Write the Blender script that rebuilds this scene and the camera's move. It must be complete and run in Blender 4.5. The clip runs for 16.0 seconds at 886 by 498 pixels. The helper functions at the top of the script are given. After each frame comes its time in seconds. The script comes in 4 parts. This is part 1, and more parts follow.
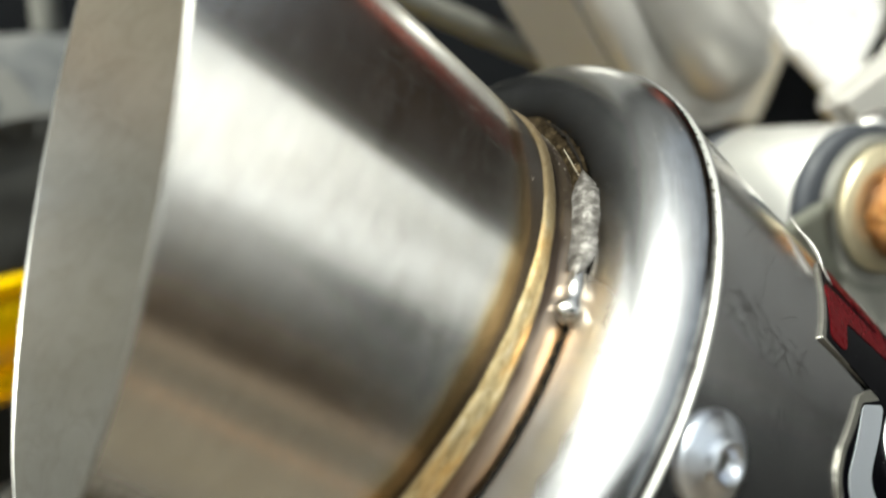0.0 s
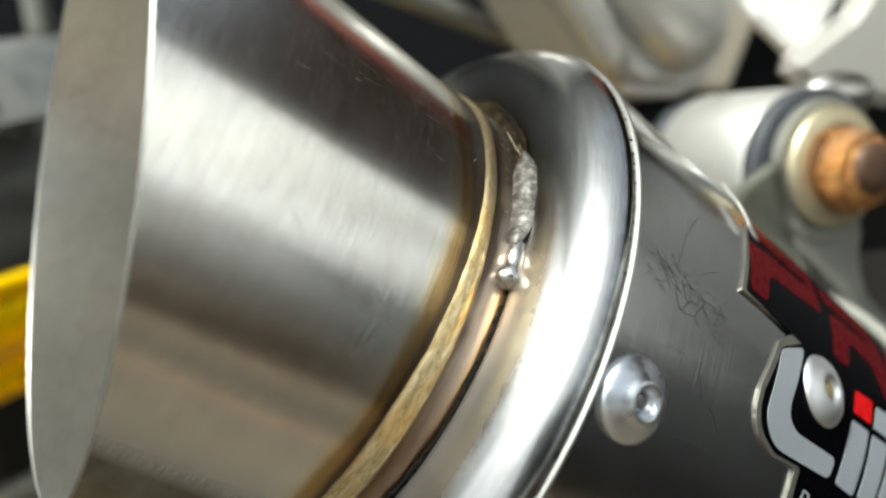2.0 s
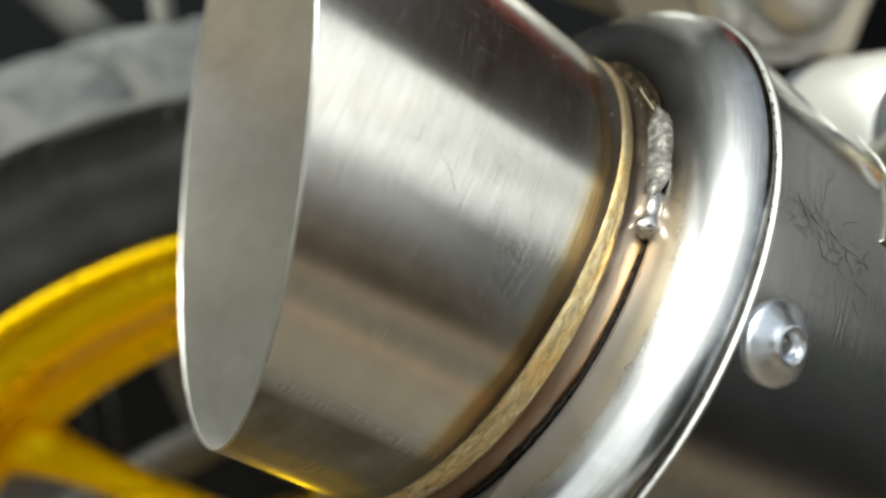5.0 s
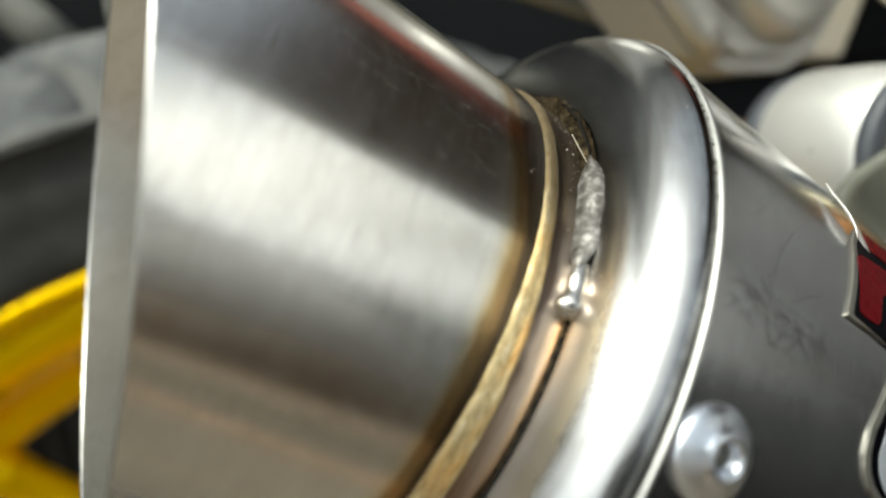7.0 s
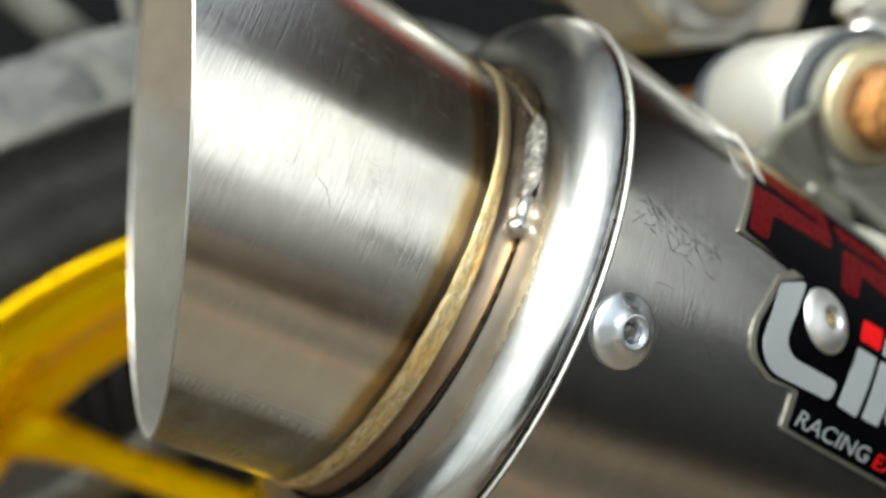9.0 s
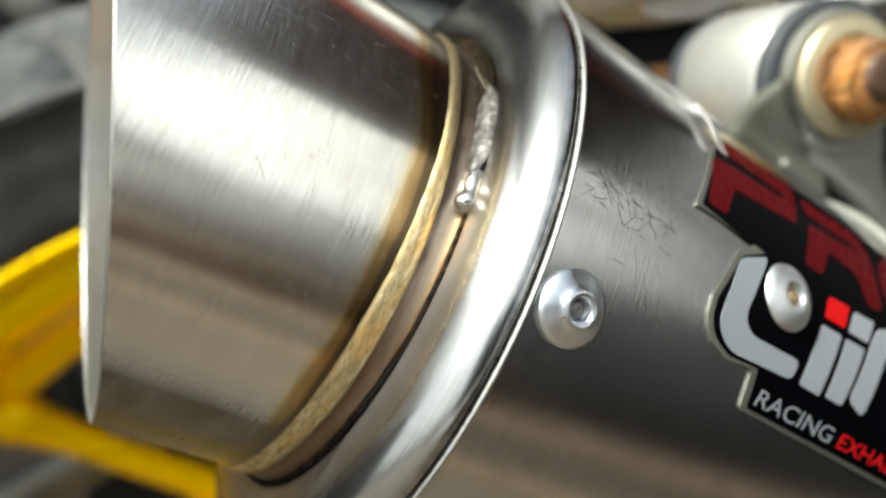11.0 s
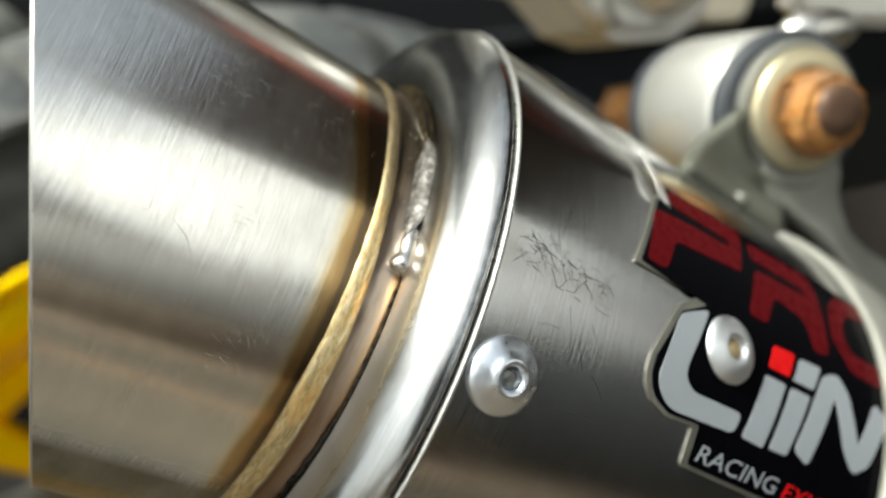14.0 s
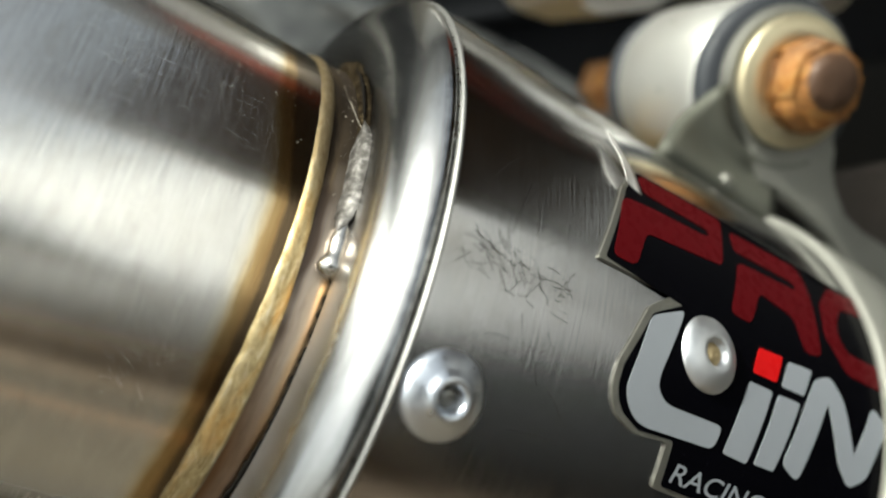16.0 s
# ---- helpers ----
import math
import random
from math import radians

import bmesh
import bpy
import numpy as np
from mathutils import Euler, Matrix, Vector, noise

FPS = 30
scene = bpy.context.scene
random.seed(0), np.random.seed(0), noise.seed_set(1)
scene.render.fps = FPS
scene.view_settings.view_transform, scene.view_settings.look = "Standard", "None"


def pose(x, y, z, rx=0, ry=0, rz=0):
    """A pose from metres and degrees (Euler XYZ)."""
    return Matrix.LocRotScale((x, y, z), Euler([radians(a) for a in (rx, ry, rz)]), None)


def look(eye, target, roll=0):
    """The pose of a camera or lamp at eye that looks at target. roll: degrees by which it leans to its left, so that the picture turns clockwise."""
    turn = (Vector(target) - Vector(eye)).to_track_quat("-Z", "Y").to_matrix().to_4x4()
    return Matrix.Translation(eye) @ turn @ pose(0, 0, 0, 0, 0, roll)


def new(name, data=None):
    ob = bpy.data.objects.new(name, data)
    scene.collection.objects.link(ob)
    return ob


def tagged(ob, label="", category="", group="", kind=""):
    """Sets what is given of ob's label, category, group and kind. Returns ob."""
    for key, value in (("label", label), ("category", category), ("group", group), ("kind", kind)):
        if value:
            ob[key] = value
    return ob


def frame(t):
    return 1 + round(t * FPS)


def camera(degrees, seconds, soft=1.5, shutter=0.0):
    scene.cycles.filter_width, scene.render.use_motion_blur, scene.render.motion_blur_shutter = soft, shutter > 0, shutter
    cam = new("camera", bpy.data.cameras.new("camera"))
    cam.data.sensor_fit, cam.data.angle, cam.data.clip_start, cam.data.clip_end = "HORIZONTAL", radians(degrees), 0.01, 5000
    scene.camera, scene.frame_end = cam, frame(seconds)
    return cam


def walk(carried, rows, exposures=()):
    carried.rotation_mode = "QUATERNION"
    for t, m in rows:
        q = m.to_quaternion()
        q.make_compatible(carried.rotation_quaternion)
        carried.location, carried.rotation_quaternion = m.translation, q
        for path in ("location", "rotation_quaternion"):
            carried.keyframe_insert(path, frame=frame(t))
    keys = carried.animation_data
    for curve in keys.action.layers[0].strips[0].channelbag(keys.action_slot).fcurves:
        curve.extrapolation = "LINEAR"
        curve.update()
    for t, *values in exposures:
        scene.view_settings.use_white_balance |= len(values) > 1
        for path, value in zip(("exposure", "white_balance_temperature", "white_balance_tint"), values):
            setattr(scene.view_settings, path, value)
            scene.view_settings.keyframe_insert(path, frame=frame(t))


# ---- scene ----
cam = camera(53.4, 16.0, soft=2.2)
METRES, EYE, TILT, LEAN, TURN = 0.26, 0.55, -6.0, 0.0, 0.0
ROWS = [
    (0.0, 0.0, 0.0, 0.0, 0.0, 0.0, -0.0),
    (0.5, 0.0006, 0.0274, -0.046, -1.72, -1.28, 0.96),
    (1.0, 0.0246, 0.0227, -0.0314, -2.37, -1.69, 1.36),
    (1.5, 0.0379, -0.0083, -0.0139, -2.32, -1.79, 2.26),
    (2.0, 0.0317, -0.0551, 0.0014, 0.6, -1.71, 2.85),
    (2.5, 0.0337, -0.1087, 0.0123, 3.24, -1.12, 3.78),
    (3.0, 0.0247, -0.1342, 0.0155, 4.31, -0.99, 3.94),
    (3.5, -0.0052, -0.1552, -0.002, 5.47, -1.22, 3.31),
    (4.0, -0.0115, -0.1213, -0.0304, 6.12, -1.75, 2.86),
    (6.5, 0.0447, -0.0256, 0.0111, 7.35, -2.58, 4.06),
    (7.0, 0.0573, 0.001, 0.0254, 7.22, -3.24, 3.88),
    (7.5, 0.0862, -0.0358, 0.0427, 7.4, -3.56, 4.72),
    (8.0, 0.0884, -0.111, 0.0085, 7.59, -3.56, 5.37),
    (10.5, 0.0938, -0.1237, -0.0057, 7.39, -5.23, 5.74),
    (11.0, 0.118, -0.0983, -0.0082, 7.42, -5.27, 5.94),
    (11.5, 0.1233, -0.1069, 0.0023, 7.29, -5.42, 6.0),
    (12.0, 0.1154, -0.1159, 0.0007, 7.35, -5.39, 6.05),
    (12.5, 0.1162, -0.1033, -0.0099, 7.25, -5.46, 6.24),
    (13.0, 0.1321, -0.0846, 0.0126, 7.16, -5.87, 6.22),
    (13.5, 0.1436, -0.1112, 0.0375, 7.07, -5.95, 6.35),
    (14.0, 0.1555, -0.0861, 0.0287, 6.9, -5.79, 6.65),
    (14.5, 0.1617, -0.0845, 0.0408, 6.81, -5.94, 6.67),
    (15.0, 0.165, -0.0866, 0.041, 6.73, -5.9, 6.85),
    (15.5, 0.1757, -0.0359, 0.0349, 6.29, -6.21, 7.76),
    (16.0, 0.1816, -0.0157, 0.0277, 6.77, -7.12, 7.57),
]
walk(cam, [(t, pose(0, 0, EYE, TILT, LEAN, TURN) @ pose(METRES * x, METRES * y, METRES * z, 90 + pitch, roll, yaw)) for t, x, y, z, yaw, pitch, roll in ROWS],
     [(0.0, 0.66, 6460, 0), (0.6, 0.44, 6310, 0), (1.5, 0.40, 6310, 0), (2.2, 0.61, 6360, 0), (3.0, 0.91, 6410, 0), (3.5, 0.94, 6410, 0), (4.0, 0.82, 6410, 0), (6.8, 0.48, 6460, 0), (7.5, 0.5, 6460, 0), (8.2, 0.68, 6460, 0), (10.5, 0.72, 6460, 0), (12.0, 0.70, 6460, 0), (15.0, 0.53, 6510, 0), (16.0, 0.40, 6510, 0)])
# a phone's close focus on the silencer: what lies further off goes soft
cam.data.dof.use_dof = True
cam.data.dof.focus_distance = 0.128
cam.data.dof.aperture_fstop = 9.5

# ---- light ----
SUN_AZ, SUN_EL = radians(-138), radians(57)
SUN_DIR = Vector((math.cos(SUN_AZ) * math.cos(SUN_EL), math.sin(SUN_AZ) * math.cos(SUN_EL), math.sin(SUN_EL)))
world = bpy.data.worlds.new("world")
scene.world = world
world.use_nodes = True
wn, wl = world.node_tree.nodes, world.node_tree.links
sky = wn.new("ShaderNodeTexSky")
sky.sky_type = "NISHITA"
sky.sun_disc = False
sky.sun_elevation = math.asin(SUN_DIR.z)
sky.sun_rotation = math.atan2(SUN_DIR.x, SUN_DIR.y)
sky.air_density, sky.dust_density = 1.0, 7.0
hazy = wn.new("ShaderNodeHueSaturation")
hazy.inputs["Saturation"].default_value = 0.35
wl.new(sky.outputs[0], hazy.inputs["Color"])
wl.new(hazy.outputs[0], wn["Background"].inputs[0])
wn["Background"].inputs[1].default_value = 0.15
sun = new("sun", bpy.data.lights.new("sun", "SUN"))
sun.data.energy, sun.data.angle, sun.data.color = 4.4, radians(0.55), (1.0, 0.95, 0.87)
sun.matrix_world = look(SUN_DIR * 5, (0, 0, 0))


# ---- materials ----
class Mat:
    """A node material with short helpers."""

    def __init__(self, name, rough=0.5, metal=0.0, color=(0.5, 0.5, 0.5)):
        self.m = bpy.data.materials.new(name)
        self.m.use_nodes = True
        self.n, self.l = self.m.node_tree.nodes, self.m.node_tree.links
        self.b = self.n["Principled BSDF"]
        self.put("Roughness", rough)
        self.put("Metallic", metal)
        self.put("Base Color", (*color, 1) if len(color) == 3 else color)

    def put(self, key, value):
        if hasattr(value, "links"):
            self.l.new(value, self.b.inputs[key])
        else:
            self.b.inputs[key].default_value = value

    def feed(self, node, key, value):
        if hasattr(value, "links"):
            self.l.new(value, node.inputs[key])
        elif value is not None:
            node.inputs[key].default_value = value

    def coord(self):
        return self.n.new("ShaderNodeTexCoord").outputs["Object"]

    def math(self, op, a, b=None, clamp=False):
        k = self.n.new("ShaderNodeMath")
        k.operation, k.use_clamp = op, clamp
        self.feed(k, 0, a)
        self.feed(k, 1, b)
        return k.outputs[0]

    def scaled(self, v, x, y, z):
        k = self.n.new("ShaderNodeMapping")
        self.l.new(v, k.inputs[0])
        k.inputs["Scale"].default_value = (x, y, z)
        return k.outputs[0]

    def noise(self, v, scale, detail=4.0, rough=0.55, distortion=0.0):
        k = self.n.new("ShaderNodeTexNoise")
        self.l.new(v, k.inputs["Vector"])
        k.inputs["Scale"].default_value, k.inputs["Detail"].default_value = scale, detail
        k.inputs["Roughness"].default_value, k.inputs["Distortion"].default_value = rough, distortion
        return k.outputs["Fac"]

    def ramp(self, fac, stops, mode="LINEAR"):
        k = self.n.new("ShaderNodeValToRGB")
        k.color_ramp.interpolation = mode
        self.l.new(fac, k.inputs[0])
        e = k.color_ramp.elements
        while len(e) < len(stops):
            e.new(0.5)
        for el, (pos, col) in zip(e, stops):
            el.position = pos
            el.color = (col, col, col, 1) if isinstance(col, (int, float)) else (*col, 1)
        return k.outputs[0]

    def mix(self, fac, a, b, mode="MIX"):
        k = self.n.new("ShaderNodeMix")
        k.data_type, k.blend_type = "RGBA", mode
        self.feed(k, 0, fac)
        self.feed(k, 6, a if hasattr(a, "links") else (*a, 1))
        self.feed(k, 7, b if hasattr(b, "links") else (*b, 1))
        return k.outputs[2]

    def span(self, v, a, b, c, d):
        k = self.n.new("ShaderNodeMapRange")
        k.clamp = True
        self.l.new(v, k.inputs[0])
        for i, x in enumerate((a, b, c, d)):
            k.inputs[i + 1].default_value = x
        return k.outputs[0]

    def bump(self, height, strength, distance):
        k = self.n.new("ShaderNodeBump")
        k.inputs["Strength"].default_value, k.inputs["Distance"].default_value = strength, distance
        self.l.new(height, k.inputs["Height"])
        self.put("Normal", k.outputs[0])
        return k

    def round_axis(self, radius):
        """Coordinates round the local z axis: x along the axis, y along the arc, in metres; plus the raw axis value."""
        s = self.n.new("ShaderNodeSeparateXYZ")
        self.l.new(self.coord(), s.inputs[0])
        arc = self.math("MULTIPLY", self.math("ARCTAN2", s.outputs[1], s.outputs[0]), radius)
        c = self.n.new("ShaderNodeCombineXYZ")
        self.l.new(s.outputs[2], c.inputs[0])
        self.l.new(arc, c.inputs[1])
        return c.outputs[0], s.outputs[2], arc


def paint_metal(name, color, rough):
    """Plain satin metal with faint wear."""
    m = Mat(name, rough, 1.0, color)
    n1 = m.noise(m.coord(), 600, 5)
    m.put("Base Color", m.mix(n1, tuple(0.85 * c for c in color), color))
    m.put("Roughness", m.span(n1, 0.3, 0.7, rough * 0.85, rough * 1.2))
    m.bump(n1, 0.1, 0.0003)
    return m.m


def brushed(name, radius, base=(0.64, 0.635, 0.62), rough=(0.21, 0.32), fine=1.0, aniso=1.0, hair=0.0):
    """Brushed stainless steel: fine lines round the axis, stray scratches, faint stains. Returns the material, its axis value and its colour."""
    m = Mat(name, 0.25, 1.0)
    uv, z, arc = m.round_axis(radius)
    lines = m.noise(m.scaled(uv, 2800, 70, 1), 1.0, 2.5, 0.6)
    coarse = m.noise(m.scaled(uv, 1900, 70, 1), 1.0, 2.0, 0.5)
    stain = m.noise(m.scaled(uv, 70, 45, 1), 1.0, 5.0, 0.6, 0.6)
    r = m.math("ADD", m.math("MULTIPLY", coarse, 0.5), m.math("MULTIPLY", stain, 0.5))
    rgh = m.span(r, 0.3, 0.7, rough[0], rough[1])
    col = m.mix(m.span(stain, 0.35, 0.75, 0.0, 0.5), base, tuple(c * 0.80 for c in base))
    col = m.mix(m.span(lines, 0.35, 0.65, 0.0, 0.42 * fine), col, tuple(c * 0.64 for c in base))
    wide = m.noise(m.scaled(uv, 850, 40, 1), 1.0, 3.0, 0.6)
    col = m.mix(m.span(wide, 0.42, 0.66, 0.0, 0.20 * fine), col, tuple(c * 0.74 for c in base))
    smudge = m.noise(m.scaled(uv, 240, 130, 1), 1.0, 6.0, 0.65, 1.2)
    col = m.mix(m.span(smudge, 0.46, 0.70, 0.0, 0.42), col, tuple(c * k for c, k in zip(base, (0.70, 0.68, 0.64))))
    if hair:
        # stray hairline scratches that cross the brushing, in patches
        for k, (sx, sy, turn) in enumerate(((160, 900, 0.5), (700, 140, -0.4))):
            v = m.n.new("ShaderNodeMapping")
            m.l.new(uv, v.inputs[0])
            v.inputs["Scale"].default_value, v.inputs["Rotation"].default_value = (sx, sy, 1), (0, 0, turn)
            h = m.noise(v.outputs[0], 1.0, 1.5, 0.5, 0.3)
            line = m.span(m.math("ABSOLUTE", m.math("SUBTRACT", h, 0.5)), 0.0, 0.012, 1.0, 0.0)
            where = m.span(m.noise(m.scaled(uv, 55 + 20 * k, 75, 1), 1.0, 2.0), 0.52, 0.66, 0.0, hair)
            fac = m.math("MULTIPLY", line, where)
            col = m.mix(fac, col, (0.85, 0.84, 0.82))
    m.put("Roughness", rgh)
    both = m.math("ADD", m.math("MULTIPLY", lines, 0.6 * fine), m.math("MULTIPLY", coarse, 0.4))
    m.bump(both, 0.09 * fine, 0.0004)
    m.put("Anisotropic", aniso)
    m.put("Anisotropic Rotation", 0.25)
    tan = m.n.new("ShaderNodeTangent")
    tan.direction_type, tan.axis = "RADIAL", "Z"
    m.put("Tangent", tan.outputs[0])
    m.put("Base Color", col)
    return m, z, arc, col, uv


# silencer tip: heat tint that deepens towards the weld
m_tip, z, arc, col, uv = brushed("brushed_steel_tip", 0.047, (0.82, 0.815, 0.80), (0.17, 0.25), fine=0.9, aniso=0.5, hair=0.1)
wob = m_tip.math("MULTIPLY", m_tip.math("SUBTRACT", m_tip.noise(m_tip.scaled(uv, 150, 60, 1), 1.0, 3.0), 0.5), 0.0022)
zz = m_tip.math("ADD", m_tip.math("ADD", z, wob), m_tip.span(arc, -0.037, -0.052, 0.0, 0.0022))
tint = m_tip.ramp(m_tip.span(zz, -0.0118, 0.0, 0.0, 1.0), [(0.36, (1, 1, 1)), (0.48, (1.0, 0.95, 0.84)), (0.545, (0.90, 0.76, 0.52)), (0.60, (0.62, 0.44, 0.22)), (0.71, (0.50, 0.33, 0.15)), (0.765, (0.20, 0.145, 0.09)), (1.0, (0.16, 0.12, 0.08))])
m_tip.put("Base Color", m_tip.mix(1.0, col, tint, "MULTIPLY"))
# film: darkened underside, a dim reflection painted into the tip's colour
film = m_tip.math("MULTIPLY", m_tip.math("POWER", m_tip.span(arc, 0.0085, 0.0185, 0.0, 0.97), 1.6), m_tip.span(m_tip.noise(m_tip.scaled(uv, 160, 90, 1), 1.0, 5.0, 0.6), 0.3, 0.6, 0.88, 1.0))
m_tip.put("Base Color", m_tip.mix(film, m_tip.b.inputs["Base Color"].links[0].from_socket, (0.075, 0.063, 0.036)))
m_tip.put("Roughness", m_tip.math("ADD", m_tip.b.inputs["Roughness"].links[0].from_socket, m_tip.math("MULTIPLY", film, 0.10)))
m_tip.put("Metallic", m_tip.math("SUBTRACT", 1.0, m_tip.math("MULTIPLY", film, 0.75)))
m_tip.put("Specular IOR Level", 0.15)
relief = next(k for k in m_tip.n if k.type == "BUMP")
m_tip.l.new(m_tip.span(arc, -0.004, 0.009, 0.08, 0.008), relief.inputs["Strength"])
M_TIP = m_tip.m
m_in, *_ = brushed("brushed_steel_inside", 0.045, (0.92, 0.92, 0.90), (0.30, 0.36), 0.25, 0.2)
st = m_in.span(m_in.noise(m_in.coord(), 22, 4, 0.55, 0.4), 0.42, 0.64, 0.0, 0.40)
spots = m_in.span(m_in.noise(m_in.coord(), 150, 4, 0.6), 0.70, 0.78, 0.0, 0.45)
m_in.put("Base Color", m_in.mix(spots, m_in.mix(st, m_in.b.inputs["Base Color"].links[0].from_socket, (0.50, 0.46, 0.37)), (0.10, 0.08, 0.06)))
M_INSIDE = m_in.m
m_body, z, arc, col, uv = brushed("brushed_steel_body", 0.063, (0.58, 0.58, 0.59), (0.13, 0.19), fine=1.0, aniso=0.7, hair=0.12)
M_BODY = m_body.m
m_cap, z, arc, col, uv = brushed("polished_steel_cap", 0.056, (0.50, 0.505, 0.51), (0.16, 0.23), 0.9, 0.12)
rad = m_cap.n.new("ShaderNodeVectorMath")
rad.operation = "LENGTH"
m_cap.l.new(m_cap.scaled(m_cap.coord(), 1, 1, 0), rad.inputs[0])
nf = m_cap.noise(m_cap.scaled(uv, 420, 260, 1), 1.0, 6.0, 0.7)
near = m_cap.math("ADD", rad.outputs["Value"], m_cap.math("MULTIPLY", m_cap.math("SUBTRACT", nf, 0.5), -0.005))
# dull brown soot round the repaired part of the joint, straw tint beside the weld drops
soot = m_cap.math("MULTIPLY", m_cap.span(near, 0.0495, 0.0550, 0.95, 0.0), m_cap.span(arc, -0.038, -0.048, 0.0, 1.0))
straw = m_cap.math("MULTIPLY", m_cap.span(near, 0.0480, 0.0535, 0.65, 0.0), m_cap.span(m_cap.math("ABSOLUTE", m_cap.math("ADD", arc, 0.033)), 0.004, 0.013, 1.0, 0.0))
# outer edge band: grime, with a dark reflection painted into the colour
edge_dark = m_cap.math("MULTIPLY", m_cap.span(z, 0.0098, 0.0110, 0.0, 0.85), m_cap.span(nf, 0.40, 0.62, 0.2, 1.0))
m_cap.put("Base Color", m_cap.mix(edge_dark, m_cap.mix(soot, m_cap.mix(straw, col, (0.70, 0.53, 0.33)), m_cap.ramp(nf, [(0.40, (0.012, 0.009, 0.006)), (0.55, (0.05, 0.037, 0.022)), (0.72, (0.17, 0.125, 0.07))])), (0.10, 0.10, 0.105)))
# satin foot of the dome
rub = m_cap.math("MULTIPLY", m_cap.span(near, 0.0500, 0.0590, 0.20, 0.0), m_cap.span(arc, -0.042, -0.026, 0.3, 1.0))
m_cap.put("Roughness", m_cap.math("ADD", m_cap.b.inputs["Roughness"].links[0].from_socket, rub))
M_CAP = m_cap.m
m_edge = Mat("bare_steel_edge", 0.3, 1.0, (0.36, 0.36, 0.35))
nz = m_edge.noise(m_edge.coord(), 1800, 3)
m_edge.put("Roughness", m_edge.span(nz, 0.3, 0.7, 0.35, 0.6))
M_EDGE = m_edge.m
# weld: straw and bronze oxide
m_weld = Mat("oxidised_weld", 0.35, 1.0)
uv, z, arc = m_weld.round_axis(0.0465)
n1 = m_weld.noise(m_weld.scaled(uv, 900, 260, 1), 1.0, 6, 0.6, 0.8)
n2 = m_weld.noise(m_weld.scaled(uv, 260, 90, 1), 1.0, 4, 0.6)
cw = m_weld.ramp(n1, [(0.30, (0.20, 0.145, 0.07)), (0.40, (0.40, 0.31, 0.16)), (0.53, (0.54, 0.44, 0.25)), (0.68, (0.68, 0.60, 0.42))])
cw = m_weld.mix(m_weld.math("MULTIPLY", m_weld.span(n2, 0.46, 0.66, 0, 0.7), m_weld.span(arc, -0.034, -0.046, 1.0, 0.35)), cw, (0.66, 0.40, 0.13))
cw = m_weld.mix(m_weld.span(arc, -0.034, -0.046, 0.0, 0.85), cw, (0.17, 0.13, 0.075))
pores = m_weld.noise(m_weld.scaled(uv, 1300, 420, 1), 1.0, 3, 0.6)
cw = m_weld.mix(m_weld.span(pores, 0.58, 0.72, 0.0, 0.5), cw, (0.16, 0.11, 0.06))
cw = m_weld.mix(m_weld.span(m_weld.math("ABSOLUTE", z), 0.0016, 0.0022, 0.0, 0.92), cw, (0.13, 0.10, 0.07))
m_weld.put("Base Color", cw)
m_weld.put("Metallic", 0.95)
m_weld.put("Roughness", m_weld.span(n1, 0.3, 0.7, 0.62, 0.46))
m_weld.bump(m_weld.math("SUBTRACT", n1, m_weld.math("MULTIPLY", pores, 0.5)), 0.3, 0.0005)
M_WELD = m_weld.m
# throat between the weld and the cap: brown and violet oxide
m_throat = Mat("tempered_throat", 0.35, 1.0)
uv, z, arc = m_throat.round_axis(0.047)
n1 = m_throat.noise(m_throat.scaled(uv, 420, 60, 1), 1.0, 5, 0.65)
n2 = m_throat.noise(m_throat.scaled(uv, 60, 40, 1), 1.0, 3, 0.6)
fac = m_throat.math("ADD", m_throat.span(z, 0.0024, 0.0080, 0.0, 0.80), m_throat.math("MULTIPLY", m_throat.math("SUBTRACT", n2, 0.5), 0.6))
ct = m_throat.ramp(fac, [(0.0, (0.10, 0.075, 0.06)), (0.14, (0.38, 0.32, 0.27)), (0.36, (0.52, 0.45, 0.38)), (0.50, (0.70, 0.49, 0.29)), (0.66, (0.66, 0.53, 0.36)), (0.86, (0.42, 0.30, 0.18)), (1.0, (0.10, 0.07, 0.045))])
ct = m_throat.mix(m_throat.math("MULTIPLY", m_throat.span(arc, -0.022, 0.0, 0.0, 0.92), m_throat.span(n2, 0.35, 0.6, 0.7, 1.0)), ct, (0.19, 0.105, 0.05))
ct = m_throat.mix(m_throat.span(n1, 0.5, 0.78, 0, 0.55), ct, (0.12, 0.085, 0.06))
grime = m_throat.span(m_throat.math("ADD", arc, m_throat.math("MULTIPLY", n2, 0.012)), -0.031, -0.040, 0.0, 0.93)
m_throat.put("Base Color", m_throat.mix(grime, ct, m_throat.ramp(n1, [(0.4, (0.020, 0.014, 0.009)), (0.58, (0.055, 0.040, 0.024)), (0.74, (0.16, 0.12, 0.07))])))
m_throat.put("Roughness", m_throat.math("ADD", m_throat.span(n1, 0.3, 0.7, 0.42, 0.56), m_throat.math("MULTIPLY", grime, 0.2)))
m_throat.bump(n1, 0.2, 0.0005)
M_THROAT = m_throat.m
m_soot = Mat("soot", 0.85, 0.0, (0.010, 0.009, 0.008))
m_soot.put("Specular IOR Level", 0.0)
M_SOOT = m_soot.m
m_scr = Mat("scratch_grime", 0.5, 0.7, (0.055, 0.052, 0.05))
M_SCRATCH = m_scr.m
M_SCUFF = Mat("pale_scuff", 0.5, 0.9, (0.62, 0.615, 0.61)).m
